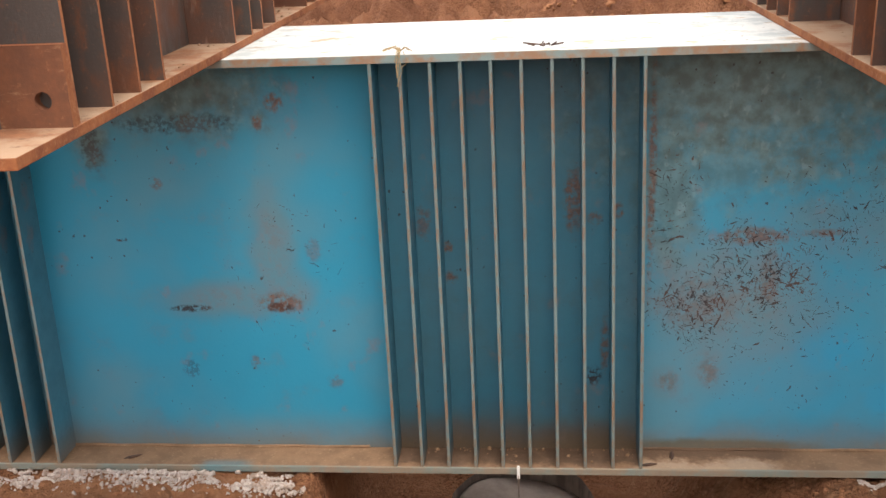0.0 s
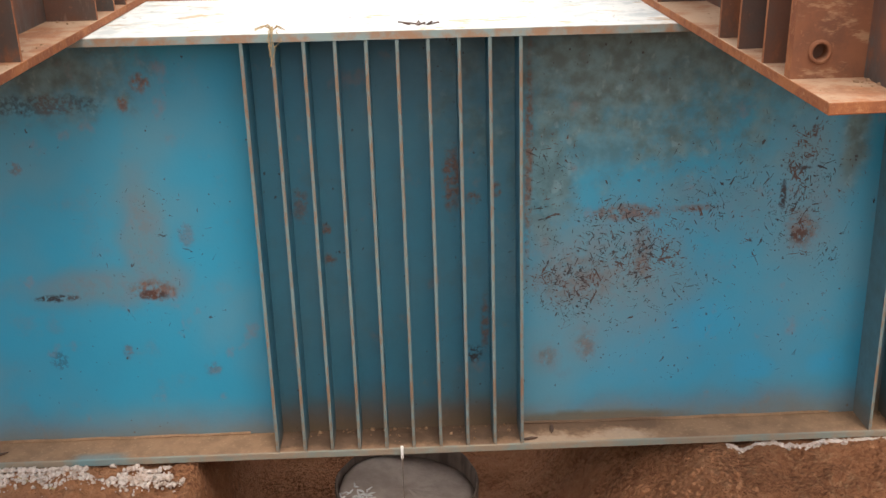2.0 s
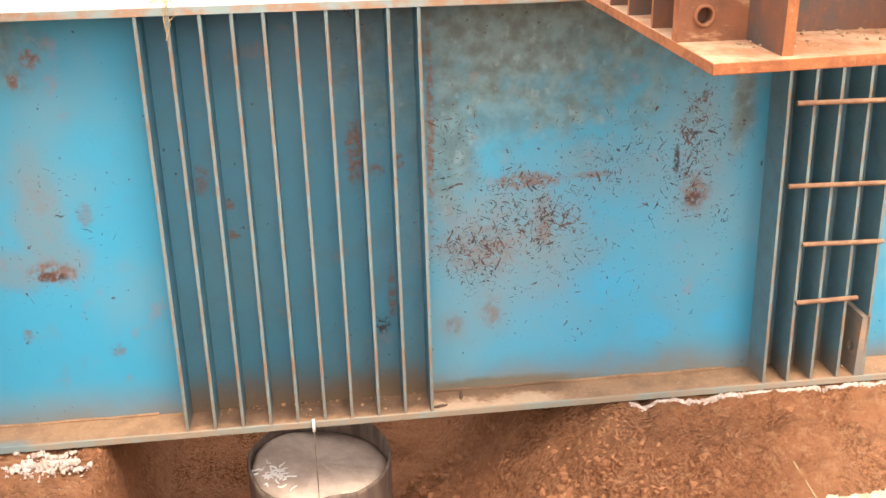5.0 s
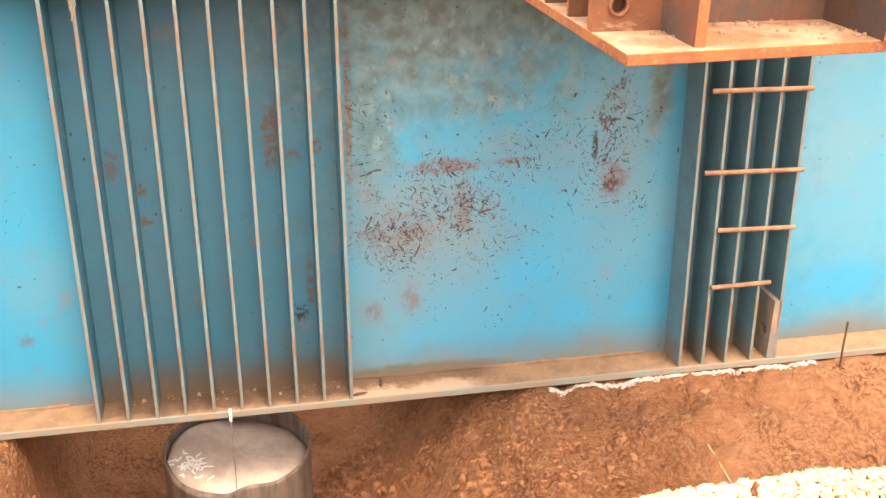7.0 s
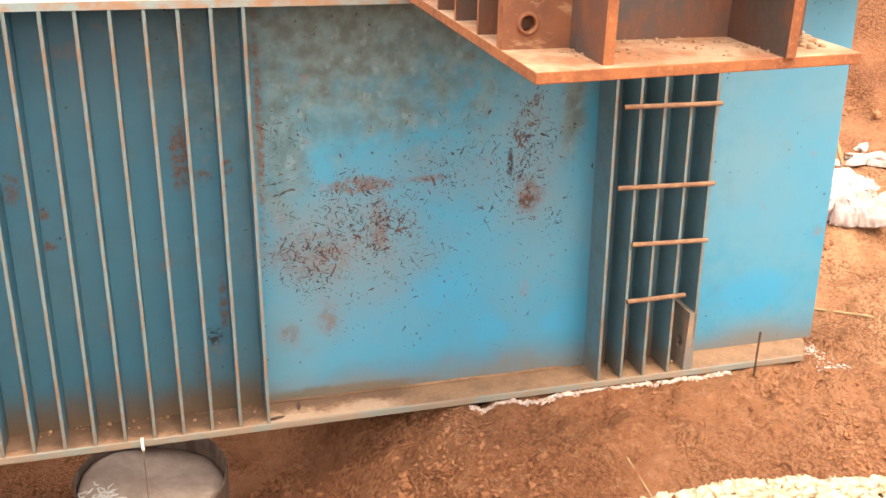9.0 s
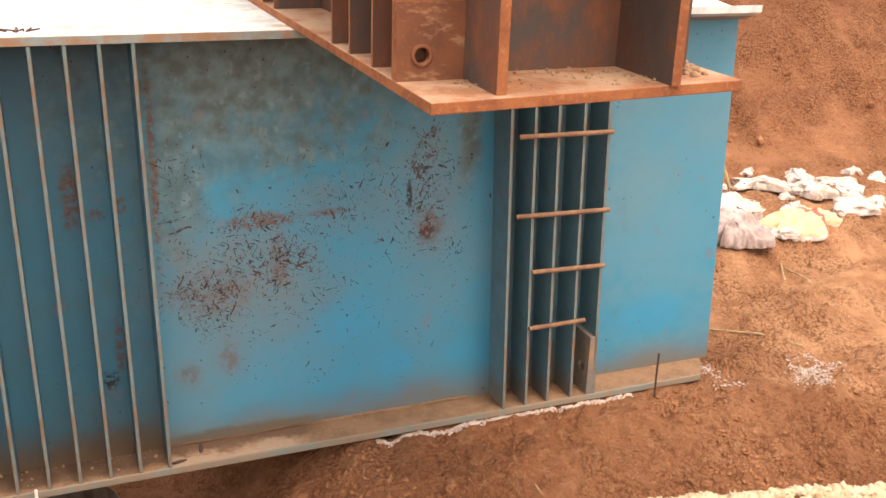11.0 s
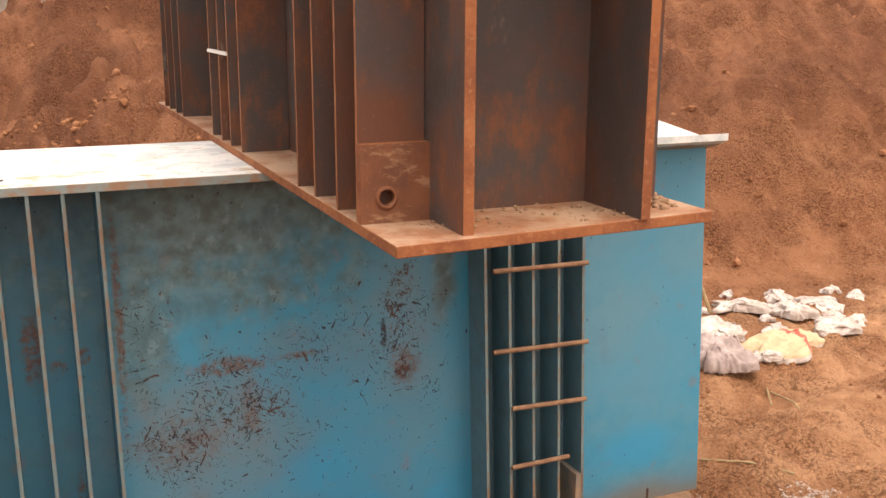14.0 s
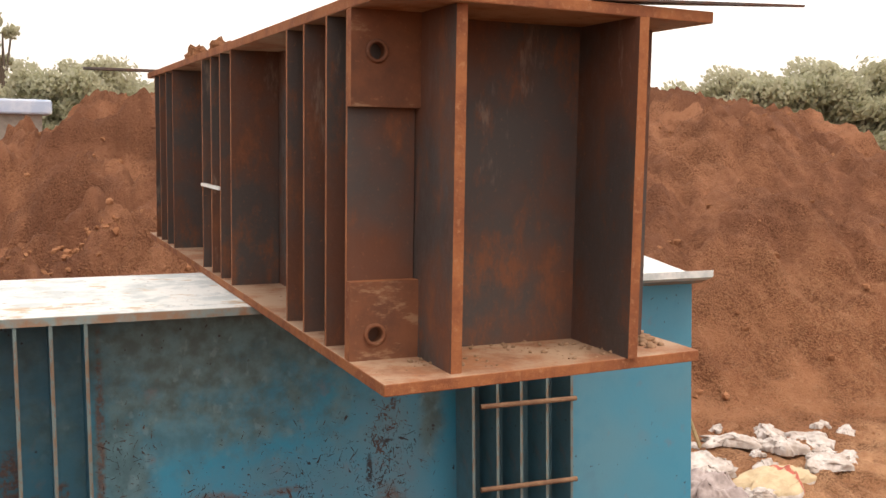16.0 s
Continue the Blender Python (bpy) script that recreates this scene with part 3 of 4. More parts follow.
def ground_z(x, y):
    far = math.hypot(x, y)
    wild = noise.fractal((x * 0.8, y * 0.8, 3.1), 0.9, 2.1, 5)
    z = 0.045 * wild if far < 40 else 0.0
    # hollow round the pile
    west, east = smooth(-0.36, -0.22, x + 0.05 * wild), smooth(1.75, 0.85, x + 0.10 * wild)
    z -= 0.78 * west * east * smooth(-1.35, -0.7, y) * smooth(2.0, 1.2, y)
    # gutter and slope before the near edge
    z -= 0.20 * smooth(-0.25, -0.80, y) * smooth(0.8, 2.0, x) * smooth(5.0, 3.6, x)
    z += 0.75 * smooth(-1.15, -2.3, y) * smooth(9, 5, abs(x - 0.6))
    # ruts
    z += 0.05 * math.sin((y - 0.25 * x + 0.12 * wild) * 8.0) * smooth(3.6, 4.3, x) * smooth(2.6, 1.6, y) * smooth(-2.0, -1.0, y)
    # spoil bank
    toe = 3.0 + 0.35 * noise.noise((x * 0.5, 0.3, 7.7)) - 0.4 * smooth(7, 10, x) + 0.3 * smooth(3, 0, x)
    lumpy = noise.fractal((x * 0.55, y * 0.55, 9.4), 0.8, 2.0, 5)
    top = crest(x + 0.4 * lumpy)
    rise = 0.52 * smooth(toe, toe + 2.0, y) + 0.48 * smooth(toe + 1.4, toe + 6.2, y)
    gully = 0.20 * abs(noise.noise((x * 0.9 + 0.45 * y, y * 0.22, 2.2))) + 0.10 * abs(noise.noise((x * 2.1 + 0.8 * y, y * 0.5, 5.2)))
    bank = top * rise - 2.0 * gully * smooth(toe, toe + 1.2, y) * smooth(toe + 7, toe + 4.5, y) + 0.27 * lumpy * smooth(toe, toe + 1.0, y)
    back = smooth(11.5, 17.0, y)
    crag = 0.5 - abs(noise.noise((x * 1.1, y * 1.1, 6.1))) - 0.6 * abs(noise.noise((x * 2.6, y * 2.6, 1.1)))
    bank += 0.55 * (crag - 0.12) * smooth(toe + 0.3, toe + 1.3, y) + 0.06 * noise.noise((x * 5.3, y * 5.3, 0.4)) * smooth(toe, toe + 0.8, y)
    z += bank * (1 - back) + 0.7 * back
    if -1.8 < y < -0.5 and 1.1 < x < 4.3:
        z = max(z, heap_top(x, y) - 0.03)
    return z


def detail_z(x, y):
    a = noise.fractal((x * 5.0, y * 5.0, 0.7), 0.75, 2.1, 4)
    d = noise.voronoi((x * 9.0, y * 9.0, 0.2))[0][0]
    lump = max(0.0, 0.35 - d) * smooth(0.1, 0.5, noise.noise((x * 1.7, y * 1.7, 4.0)) + 0.25)
    crumbs = 0.0
    if y < 3.2 and -2.2 < x < 6.5:
        e = noise.voronoi((x * 26.0, y * 26.0, 0.9))[0][0]
        crumbs = 0.05 * max(0.0, 0.42 - e) * smooth(-0.1, 0.35, noise.noise((x * 2.9, y * 2.9, 8.0)))
        crumbs += 0.006 * noise.noise((x * 31, y * 31, 2.0))
    return (0.046 + 0.03 * smooth(2.8, 4.0, y)) * a + 0.14 * lump + crumbs


def axis_steps(spans):
    out = []
    for a, b, n in spans:
        out += list(np.linspace(a, b, n, endpoint=False))
    return out + [spans[-1][1]]


def build_ground():
    xs = axis_steps([(-900, -60, 8), (-60, -8, 16), (-8, -2, 40), (-2, 0, 90), (0, 4.6, 270), (4.6, 9, 110), (9, 20, 110), (20, 80, 24), (80, 900, 8)])
    ys = axis_steps([(-900, -40, 6), (-40, -5, 12), (-5, -1.5, 30), (-1.5, -0.05, 84), (-0.05, 1.0, 30), (1.0, 3.0, 34), (3.0, 12.5, 120), (12.5, 18, 22), (18, 80, 16), (80, 900, 8)])
    verts, faces = [], []
    for y in ys:
        for x in xs:
            near = abs(x - 6) < 15 and -5 < y < 14
            z = ground_z(x, y) + (detail_z(x, y) if near else 0.0)
            if -0.05 < y < 0.98 and (1.6 < x < 3.6 or -2.6 < x < -0.25):
                z = min(z, -0.004)
            verts.append((x, y, z))
    n = len(xs)
    for j in range(len(ys) - 1):
        for i in range(n - 1):
            a = j * n + i
            faces.append((a, a + 1, a + n + 1, a + n))
    me = bpy.data.meshes.new("ground")
    me.from_pydata(verts, [], faces)
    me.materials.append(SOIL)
    me.polygons.foreach_set("use_smooth", [True] * len(faces))
    ob = new("ground", me)
    tagged(ob, "red-brown laterite soil with clods, hollow and spoil bank", "ground", kind="structure")


build_ground()


# ---- blue girder ----
TOP, FLANGE, DEEP, INSET = 1.70, 0.03, 0.915, 0.155
WEST, EAST, SKEW = -2.57, 3.50, 0.29


def curled_plate():
    """The top plate; its free front edge is lifted towards the east end to fit the camera's view."""
    xs = [WEST, -1, 0, 1, 2.0, 2.5, 2.9, 3.2, EAST]
    ys = [0, 0.05, 0.1, 0.15, INSET, 0.45, DEEP - INSET, DEEP]
    bm = bmesh.new()
    grids = []
    for z in (TOP - FLANGE, TOP):
        grids.append([[bm.verts.new((x + (SKEW * y / DEEP if x == EAST else 0), y,
                                     z + 0.05 * smooth(2.1, 3.0, x) * max(0, 1 - y / INSET))) for x in xs] for y in ys])
    ny, nx = len(ys), len(xs)
    for g in grids:
        for j in range(ny - 1):
            for i in range(nx - 1):
                bm.faces.new((g[j][i], g[j][i + 1], g[j + 1][i + 1], g[j + 1][i]))
    rim = [(0, i) for i in range(nx)] + [(j, nx - 1) for j in range(1, ny)] + [(ny - 1, i) for i in range(nx - 2, -1, -1)] + [(j, 0) for j in range(ny - 2, 0, -1)]
    for (a, b), (c, d) in zip(rim, rim[1:] + rim[:1]):
        bm.faces.new((grids[0][a][b], grids[0][c][d], grids[1][c][d], grids[1][a][b]))
    bmesh.ops.recalc_face_normals(bm, faces=bm.faces)
    return bm


def blue_girder():
    root = thing("main_girder", "large stained blue painted steel box girder lying over the pit", "girder")
    part("top_flange", curled_plate(), TOP_PAINT, root, "pale dust-bleached top plate with rust blotches")
    low = [(WEST, 0), (EAST - 0.055, 0), (EAST + 0.035, 0.13), (EAST + 0.06, DEEP), (WEST, DEEP)]
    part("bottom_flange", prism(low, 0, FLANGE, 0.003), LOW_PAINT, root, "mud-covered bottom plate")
    end = lambda y: EAST + 0.015 + SKEW * y / DEEP
    for y in (INSET, DEEP - INSET - 0.014):
        bm = bmesh.new()
        cuts = []
        for x in PANELS + [None]:
            cuts.append([bm.verts.new(((end(yy) + (0.022 if z < 0.5 else -0.055)) if x is None else x, yy, z))
                         for yy, z in ((y, FLANGE), (y, TOP - FLANGE), (y + 0.014, TOP - FLANGE), (y + 0.014, FLANGE))])
        for i, (p, q) in enumerate(zip(cuts, cuts[1:])):
            for n in range(4):
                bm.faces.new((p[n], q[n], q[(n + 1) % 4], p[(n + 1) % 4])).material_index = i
        bm.faces.new(cuts[0])
        bm.faces.new(cuts[-1][::-1]).material_index = len(PANELS) - 1
        bmesh.ops.recalc_face_normals(bm, faces=bm.faces)
        part("web", bm, WEB_PAINTS, root, "blue web plate with rust, scrapes and splashed mud")
    for y in (INSET + 0.014,):
        part("diaphragm", box(EAST - 0.36, EAST - 0.345, y, DEEP - INSET - 0.014, FLANGE, TOP - FLANGE), STIFF_PAINT, root)
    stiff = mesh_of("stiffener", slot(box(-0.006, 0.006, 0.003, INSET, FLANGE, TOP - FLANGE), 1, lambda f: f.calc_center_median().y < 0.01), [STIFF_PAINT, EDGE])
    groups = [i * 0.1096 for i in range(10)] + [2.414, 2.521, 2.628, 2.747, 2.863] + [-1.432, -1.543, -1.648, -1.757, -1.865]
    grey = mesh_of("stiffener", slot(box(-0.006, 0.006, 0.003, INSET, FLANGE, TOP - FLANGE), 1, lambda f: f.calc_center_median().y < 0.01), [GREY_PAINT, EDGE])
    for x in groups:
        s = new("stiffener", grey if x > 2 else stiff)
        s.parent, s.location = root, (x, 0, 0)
        s.rotation_euler.y = -0.0125 * x
    for x, turn in ((2.862 - 0.008, -90), (-1.865 + 0.008, 90)):
        bm = holed_plate(0.150, 0.285, 0.032, 0.09, 0.12, 0.024)
        m = pose(x, 0.153 if turn < 0 else 0.005, FLANGE, 0, 0, turn)
        part("hole_plate", moved(bm, m), [MUDDY_PLATE], root, "thick bored plate at the foot of a stiffener")
    for x0, x1, z, dz in ((2.402, 2.830, 1.259, -0.004), (2.410, 2.845, 0.925, -0.008), (2.500, 2.847, 0.672, -0.008), (2.505, 2.775, 0.411, 0.004)):
        part("rung", rod([(x0, -0.009, z), ((x0 + x1) / 2, -0.010, z + dz / 2), (x1, -0.009, z + dz)], 0.010, 10), RUNG, root, "rusty reinforcing bar welded on as a rung")
    # weld beads where web and lower flange meet
    part("weld_seam", rod([(-1.43 + 0.1 * i, INSET - 0.002, FLANGE + 0.004 + 0.002 * math.sin(i * 2.1)) for i in range(14)], 0.006, 6), LOW_PAINT, root)
    part("weld_seam", rod([(1.0 + 0.1 * i, INSET - 0.002, FLANGE + 0.004 + 0.002 * math.sin(i * 1.7)) for i in range(14)], 0.006, 6), LOW_PAINT, root)
    return root


MUDDY_PLATE = plain("muddy_plate", (0.30, 0.20, 0.13), (0.17, 0.16, 0.14), 8, 0.8)
RUNG = plain("rusty_bar", (0.26, 0.150, 0.085), (0.18, 0.095, 0.055), 20, 0.8)
blue_girder()


# ---- rusty cross girders ----
def rusty_girder(side, spacing):
    """Built round its middle: long in y, its underside at z = 0."""
    half, long, high, t, inset, web = 0.4675, 1.89, 0.928, 0.03, 0.185, 0.028
    root = thing("cross_girder", "rust-brown steel box girder with stiffeners, laid across the blue girder", "girder", group="cross girders")
    reach = 0.10 if side > 0 else 0.0
    ends = [(-half, -long - 0.03 - reach), (half, -long + 0.04 - reach), (half, long), (-half, long)]
    edge = lambda f: abs(f.normal.z) < 0.5
    part("bottom_flange", slot(prism(ends, 0, t, 0.003), 1, edge), [DUSTED, CUT], root, "dust-covered rusty bottom plate")
    part("top_flange", slot(prism(ends, high - t, high, 0.003), 1, edge), [DUSTED, CUT], root)
    for s in (-1, 1):
        x = s * (half - inset - web / 2) - (0.035 if s > 0 > side else 0)
        part("web", slot(box(x - web / 2, x + web / 2, -long + 0.012, long - 0.012, t, high - t), 1, lambda f: abs(f.normal.y) > 0.5), [STEEL, CUT], root)
    inner = half - inset - web
    for y in (-long + 0.295, long - 0.33):
        part("diaphragm", box(-inner, inner - (0.035 if side < 0 else 0), y, y + 0.016, t, high - t), STEEL, root)
    offsets = spacing
    wide = inset - 0.006
    bm = box(0, wide, -0.007, 0.007, t, high - t)
    shared = mesh_of("stiffener", slot(bm, 1, lambda f: f.normal.x < -0.5), [STEEL, CUT])
    bm = box(0, wide, -0.007, 0.007, t, high - t)
    other = mesh_of("stiffener", slot(bm, 1, lambda f: f.normal.x > 0.5), [STEEL, CUT])
    for y in offsets:
        for x, me in ((-half + 0.003, shared), (half - inset + 0.003 if side > 0 else half - inset - 0.035, other)):
            s = new("stiffener", me)
            s.parent, s.location = root, (x, y, 0)
    for x in ((-half + 0.001,) if side < 0 else (half - 0.191,)):
        for z, h, cz in ((t, 0.20, 0.066), (high - t - 0.235, 0.235, 0.135)):
            bm = holed_plate(0.19, h, 0.03, 0.066 if side < 0 else 0.124, cz, 0.022)
            cx = 0.066 if side < 0 else 0.124
            slot(bm, 1, lambda f: abs(f.normal.y) < 0.5 and (f.calc_center_median() - Vector((cx, -0.015, cz))).length > 0.036)
            part("hole_plate", moved(bm, pose(x, spacing[0] - 0.0075, z)), [CUT_PLATE, CUT], root, "thick bored plate at the end stiffener")
            if side > 0:
                continue
            ring = lathe([(0.020, -0.004), (0.020, 0.008), (0.022, 0.010), (0.026, 0.010), (0.029, 0.007), (0.029, -0.004)], 28)
            bmesh.ops.delete(ring, geom=[f for f in ring.faces if len(f.verts) > 4], context="FACES_ONLY")
            part("collar", moved(ring, pose(x + cx, spacing[0] - 0.0375, z + cz, 90, 0, 0)), CUT_PLATE, root, "raised rusty collar round the bore")
    if side < 0:
        part("spacer", box(-half - 0.004, -half + 0.012, -0.09, 0.285, 0.375, 0.387), WHITE, root, "pale flat bar across the stiffeners")
    return root


CUT_PLATE = muddied_plate()
east_girder = rusty_girder(-1, [-1.632, -1.462, -1.252, -1.070, -0.285, -0.09, 0.085, 0.277, 1.045, 1.25, 1.46, 1.632])
east_girder.location = (1.973, 0.592, TOP + 0.001)
west_girder = rusty_girder(1, [-1.62, -1.405, -1.208, -1.01, -0.238, -0.006, 0.165, 0.371, 1.01, 1.21, 1.41, 1.62])
west_girder.location = (-0.995, 0.44, TOP + 0.001)


# ---- pile, plumb line and lime ----
PILE = (0.507, 0.345, -0.365)


def build_pile():
    root = thing("concrete_pile", "pale concrete pile head inside a grey casing, in the pit", "pile", PILE)
    shell = lathe([(0.318, -0.75), (0.324, -0.40), (0.320, -0.20), (0.322, -0.06), (0.324, -0.01), (0.321, 0.004), (0.314, 0.004), (0.311, -0.03), (0.309, -0.14)], 96, 0.006, 1.0)
    for v in shell.verts:
        a = math.degrees(math.atan2(v.co.y, v.co.x)) % 360
        if v.co.z > -0.025:
            v.co.z -= 0.045 * smooth(200, 222, a) * smooth(278, 252, a) + 0.018 * smooth(280, 300, a) * smooth(345, 325, a)
            v.co.z += 0.016 * smooth(20, 50, a) * smooth(120, 80, a)
    part("casing", shell, CASING, root, "grey rough casing with a chipped thin rim")
    top = lathe([(0.306, -0.30), (0.307, -0.046), (0.302, -0.024), (0.28, -0.014), (0.20, -0.020), (0.11, -0.028), (0.03, -0.031), (0.004, -0.031)], 72, 0.006, 4.0)
    for v in top.verts:
        if v.co.z > -0.1:
            v.co.z -= 0.055 * smooth(-0.05, 0.30, 0.75 * v.co.x + 0.65 * v.co.y) + 0.004 * noise.noise(v.co * 9)
    # notch shade put into the colour: the core's side takes the dark casing material
    slot(top, 1, lambda f: f.calc_center_median().z < -0.05 and abs(f.normal.z) < 0.5)
    part("concrete_core", top, [CONCRETE, CASING], root, "smooth pale concrete core")
    rng = random.Random(12)
    bm = bmesh.new()
    for _ in range(34):
        a, d = rng.gauss(203, 11), 0.235 + rng.gauss(0, 0.035)
        if d > 0.29:
            continue
        p, way = Vector((d * math.cos(radians(a)), d * math.sin(radians(a)), -0.012)), rng.uniform(0, 6.28)
        pts = [tuple(p)]
        for _ in range(3):
            way += rng.gauss(0, 0.9)
            p = p + Vector((0.018 * math.cos(way), 0.014 * math.sin(way), 0))
            pts.append(tuple(p))
        rod(pts, [0.003, 0.0045, 0.004, 0.002], 6, bm)
    tagged(part("lime_splash", bm, WHITE, root, "lacy white lime splash on the rim"), kind="stuff")
    return root


def lump(rx, ry, rz, seed, rough=0.25, level=2, freq=2.2):
    bm = bmesh.new()
    bmesh.ops.create_icosphere(bm, subdivisions=level, radius=1.0)
    for v in bm.verts:
        d = 1 + rough * noise.fractal(v.co * freq + Vector((seed, seed * 1.7, 0)), 0.8, 2.0, 4)
        v.co = Vector((v.co.x * rx * d, v.co.y * ry * d, v.co.z * rz * d))
    for f in bm.faces:
        f.smooth = True
    return bm


def scatter(name, label, places, material, category, level=1, flat=False):
    """Many small lumps as one object: places are (x, y, z, size, seed)."""
    bases = []
    for s in range(8):
        bm = lump(1, 0.9, 0.85, 11.3 * s, 0.8 if flat else 0.95, level, 1.5)
        bm.verts.index_update()
        bases.append((np.array([v.co[:] for v in bm.verts]), [[v.index for v in f.verts] for f in bm.faces]))
        bm.free()
    verts, faces, count = [], [], 0
    for i, (x, y, z, size, turn) in enumerate(places):
        v, f = bases[i % 8]
        c, s = math.cos(turn), math.sin(turn)
        w = np.stack([x + size * (c * v[:, 0] - s * v[:, 1]), y + size * (s * v[:, 0] + c * v[:, 1]), z + size * v[:, 2]], 1)
        verts.extend(map(tuple, w))
        faces.extend([[k + count for k in p] for p in f])
        count += len(v)
    me = bpy.data.meshes.new(name)
    me.from_pydata(verts, [], faces)
    me.materials.append(material)
    me.polygons.foreach_set("use_smooth", [not flat] * len(faces))
    return tagged(new(name, me), label, category, kind="stuff")


def surface(x, y):
    z = ground_z(x, y) + detail_z(x, y)
    if -0.05 < y < 0.98 and (1.6 < x < 3.6 or -2.6 < x < -0.25):
        z = min(z, -0.004)
    return z


def build_lime():
    rng = random.Random(5)
    places = []
    for _ in range(3800):
        x = rng.uniform(-2.2, -0.36)
        thick = 0.035 + 0.05 * abs(noise.noise((x * 3, 1.0, 0)))
        y = -0.012 - abs(rng.gauss(0, 1)) * thick * 1.1
        if noise.noise((x * 9, y * 14, 2.0)) < -0.32:
            continue
        size = 0.003 + 0.009 * rng.random() ** 2
        places.append((x, y, max(surface(x, y), -0.03) + 0.2 * size + (0.010 if y > -0.03 else 0), size, rng.uniform(0, 6)))
    for _ in range(620):
        x = rng.uniform(1.82, 3.05)
        thick = 0.018 + 0.035 * smooth(2.5, 1.95, x) * abs(noise.noise((x * 4, 3.0, 0))) * 2
        y = -0.008 - abs(rng.gauss(0, 1)) * thick * 0.6
        size = rng.uniform(0.004, 0.011)
        places.append((x, y, surface(x, y) + 0.2 * size, size, rng.uniform(0, 6)))
    for cx, cy, r, n in ((4.03, -0.10, 0.09, 900), (4.17, -0.02, 0.09, 260), (3.98, -0.22, 0.07, 200), (3.55, 0.10, 0.05, 160), (3.56, -0.04, 0.07, 120)):
        for _ in range(n):
            x, y = cx + rng.gauss(0, r * 0.5), cy + rng.gauss(0, r * 0.6)
            size = 0.0015 + 0.006 * rng.random() ** 2
            places.append((x, y, surface(x, y) + 0.1 * size, size, rng.uniform(0, 6)))
    scatter("spilled_lime", "crumbly white lime spilled along the girder foot", places, LIME, "lime")


def build_heap():
    """Cream-coloured broken marl tipped at the near edge of the hollow."""
    rng = random.Random(8)
    places = []
    for _ in range(13000):
        x, y = rng.uniform(1.25, 4.05), -1.14 + 0.17 * rng.gauss(0, 1)
        z = heap_top(x, y)
        if z < surface(x, y) - 0.05:
            continue
        size = rng.choice((0.006, 0.008, 0.010, 0.014, 0.019)) * rng.uniform(0.7, 1.2)
        places.append((x, y, z + 0.2 * size, size, rng.uniform(0, 6)))
    scatter("marl_heap", "heap of cream-coloured crumbly marl on the soil", places, CREAM, "heap", 2)


def build_clods():
    rng = random.Random(3)
    places = []
    spans = ((-1.9, 5.2, -1.1, 0.0, 21000, 0.002, 0.014), (1.2, 3.9, -0.75, -0.1, 4000, 0.003, 0.018), (3.6, 9.0, -0.9, 3.2, 15000, 0.0025, 0.018),
             (-1.5, 3.2, 2.6, 6.0, 7000, 0.006, 0.045), (0.6, 15.0, 3.0, 9.5, 2200, 0.012, 0.06),
             (0.78, 1.5, -0.45, 0.6, 3200, 0.004, 0.026), (-0.28, 0.22, -0.6, 0.5, 1500, 0.004, 0.026))
    for x0, x1, y0, y1, n, a, b in spans:
        for _ in range(n):
            x, y = rng.uniform(x0, x1), rng.uniform(y0, y1)
            if noise.noise((x * 2.6, y * 2.6, 5.5)) < rng.uniform(-0.15, 0.5):
                continue
            if (x - PILE[0]) ** 2 + (y - PILE[1]) ** 2 < 0.36 ** 2:
                continue
            size = a + (b - a) * rng.random() ** 4.2
            places.append((x, y, surface(x, y) + 0.05 * size, size, rng.uniform(0, 6)))
    scatter("soil_clods", "loose clods of red-brown soil", places, CLOD, "soil", flat=True)


build_pile()
build_lime()
build_heap()
build_clods()


def build_plumb_line():
    root = thing("plumb_line", "thin dark cord with a white clip on the flange edge", "plumb line", (0.499, -0.006, 0))
    part("clip", box(-0.006, 0.006, -0.006, 0.004, -0.012, 0.045, 0.002), WHITE, root, "white clip")
    part("cord", rod([(0.0, -0.004, 0.0), (0.001, -0.004, -0.2), (0, -0.004, -0.45), (0, -0.004, -0.66)], 0.0028, 6), STRING, root)
    part("bob", moved(lathe([(0.002, -0.08), (0.016, -0.03), (0.016, 0.0), (0.004, 0.01)], 12), pose(0, -0.004, -0.66)), IRON, root)


def build_straw():
    rng = random.Random(2)
    bm = bmesh.new()
    for _ in range(6):
        x, y = 0.112 + rng.gauss(0, 0.009), -0.012 - rng.random() * 0.006
        drop = rng.uniform(0.04, 0.11)
        rod([(x, 0.03, 1.712), (x + rng.gauss(0, 0.01), y + 0.006, 1.708), (x + rng.gauss(0, 0.014), y, 1.70 - drop * 0.5), (x + rng.gauss(0, 0.012), y - 0.002, 1.70 - drop)], 0.0012, 5, bm)
    for _ in range(12):
        a, r = rng.uniform(0, 6.28), rng.uniform(0.02, 0.07)
        rod([(0.11, 0.05, 1.705), (0.11 + 0.5 * r * math.cos(a), 0.05 + 0.5 * r * math.sin(a), 1.72), (0.11 + r * math.cos(a), 0.05 + r * math.sin(a), 1.708)], 0.0016, 5, bm)
    ob = new("straw_tuft", mesh_of("straw_tuft", bm, STRAW))
    tagged(ob, "tuft of dry straw hanging over the top flange", "straw")
    bm = bmesh.new()
    for _ in range(9):
        x, y = 0.62 + rng.gauss(0, 0.03), 0.10 + rng.gauss(0, 0.02)
        rod([(x, y, 1.703), (x + rng.gauss(0, 0.03), y + rng.gauss(0, 0.02), 1.712)], 0.003, 5, bm)
    tagged(new("debris", mesh_of("debris", bm, IRON)), "dark crumbs of bark on the pale flange", "debris")


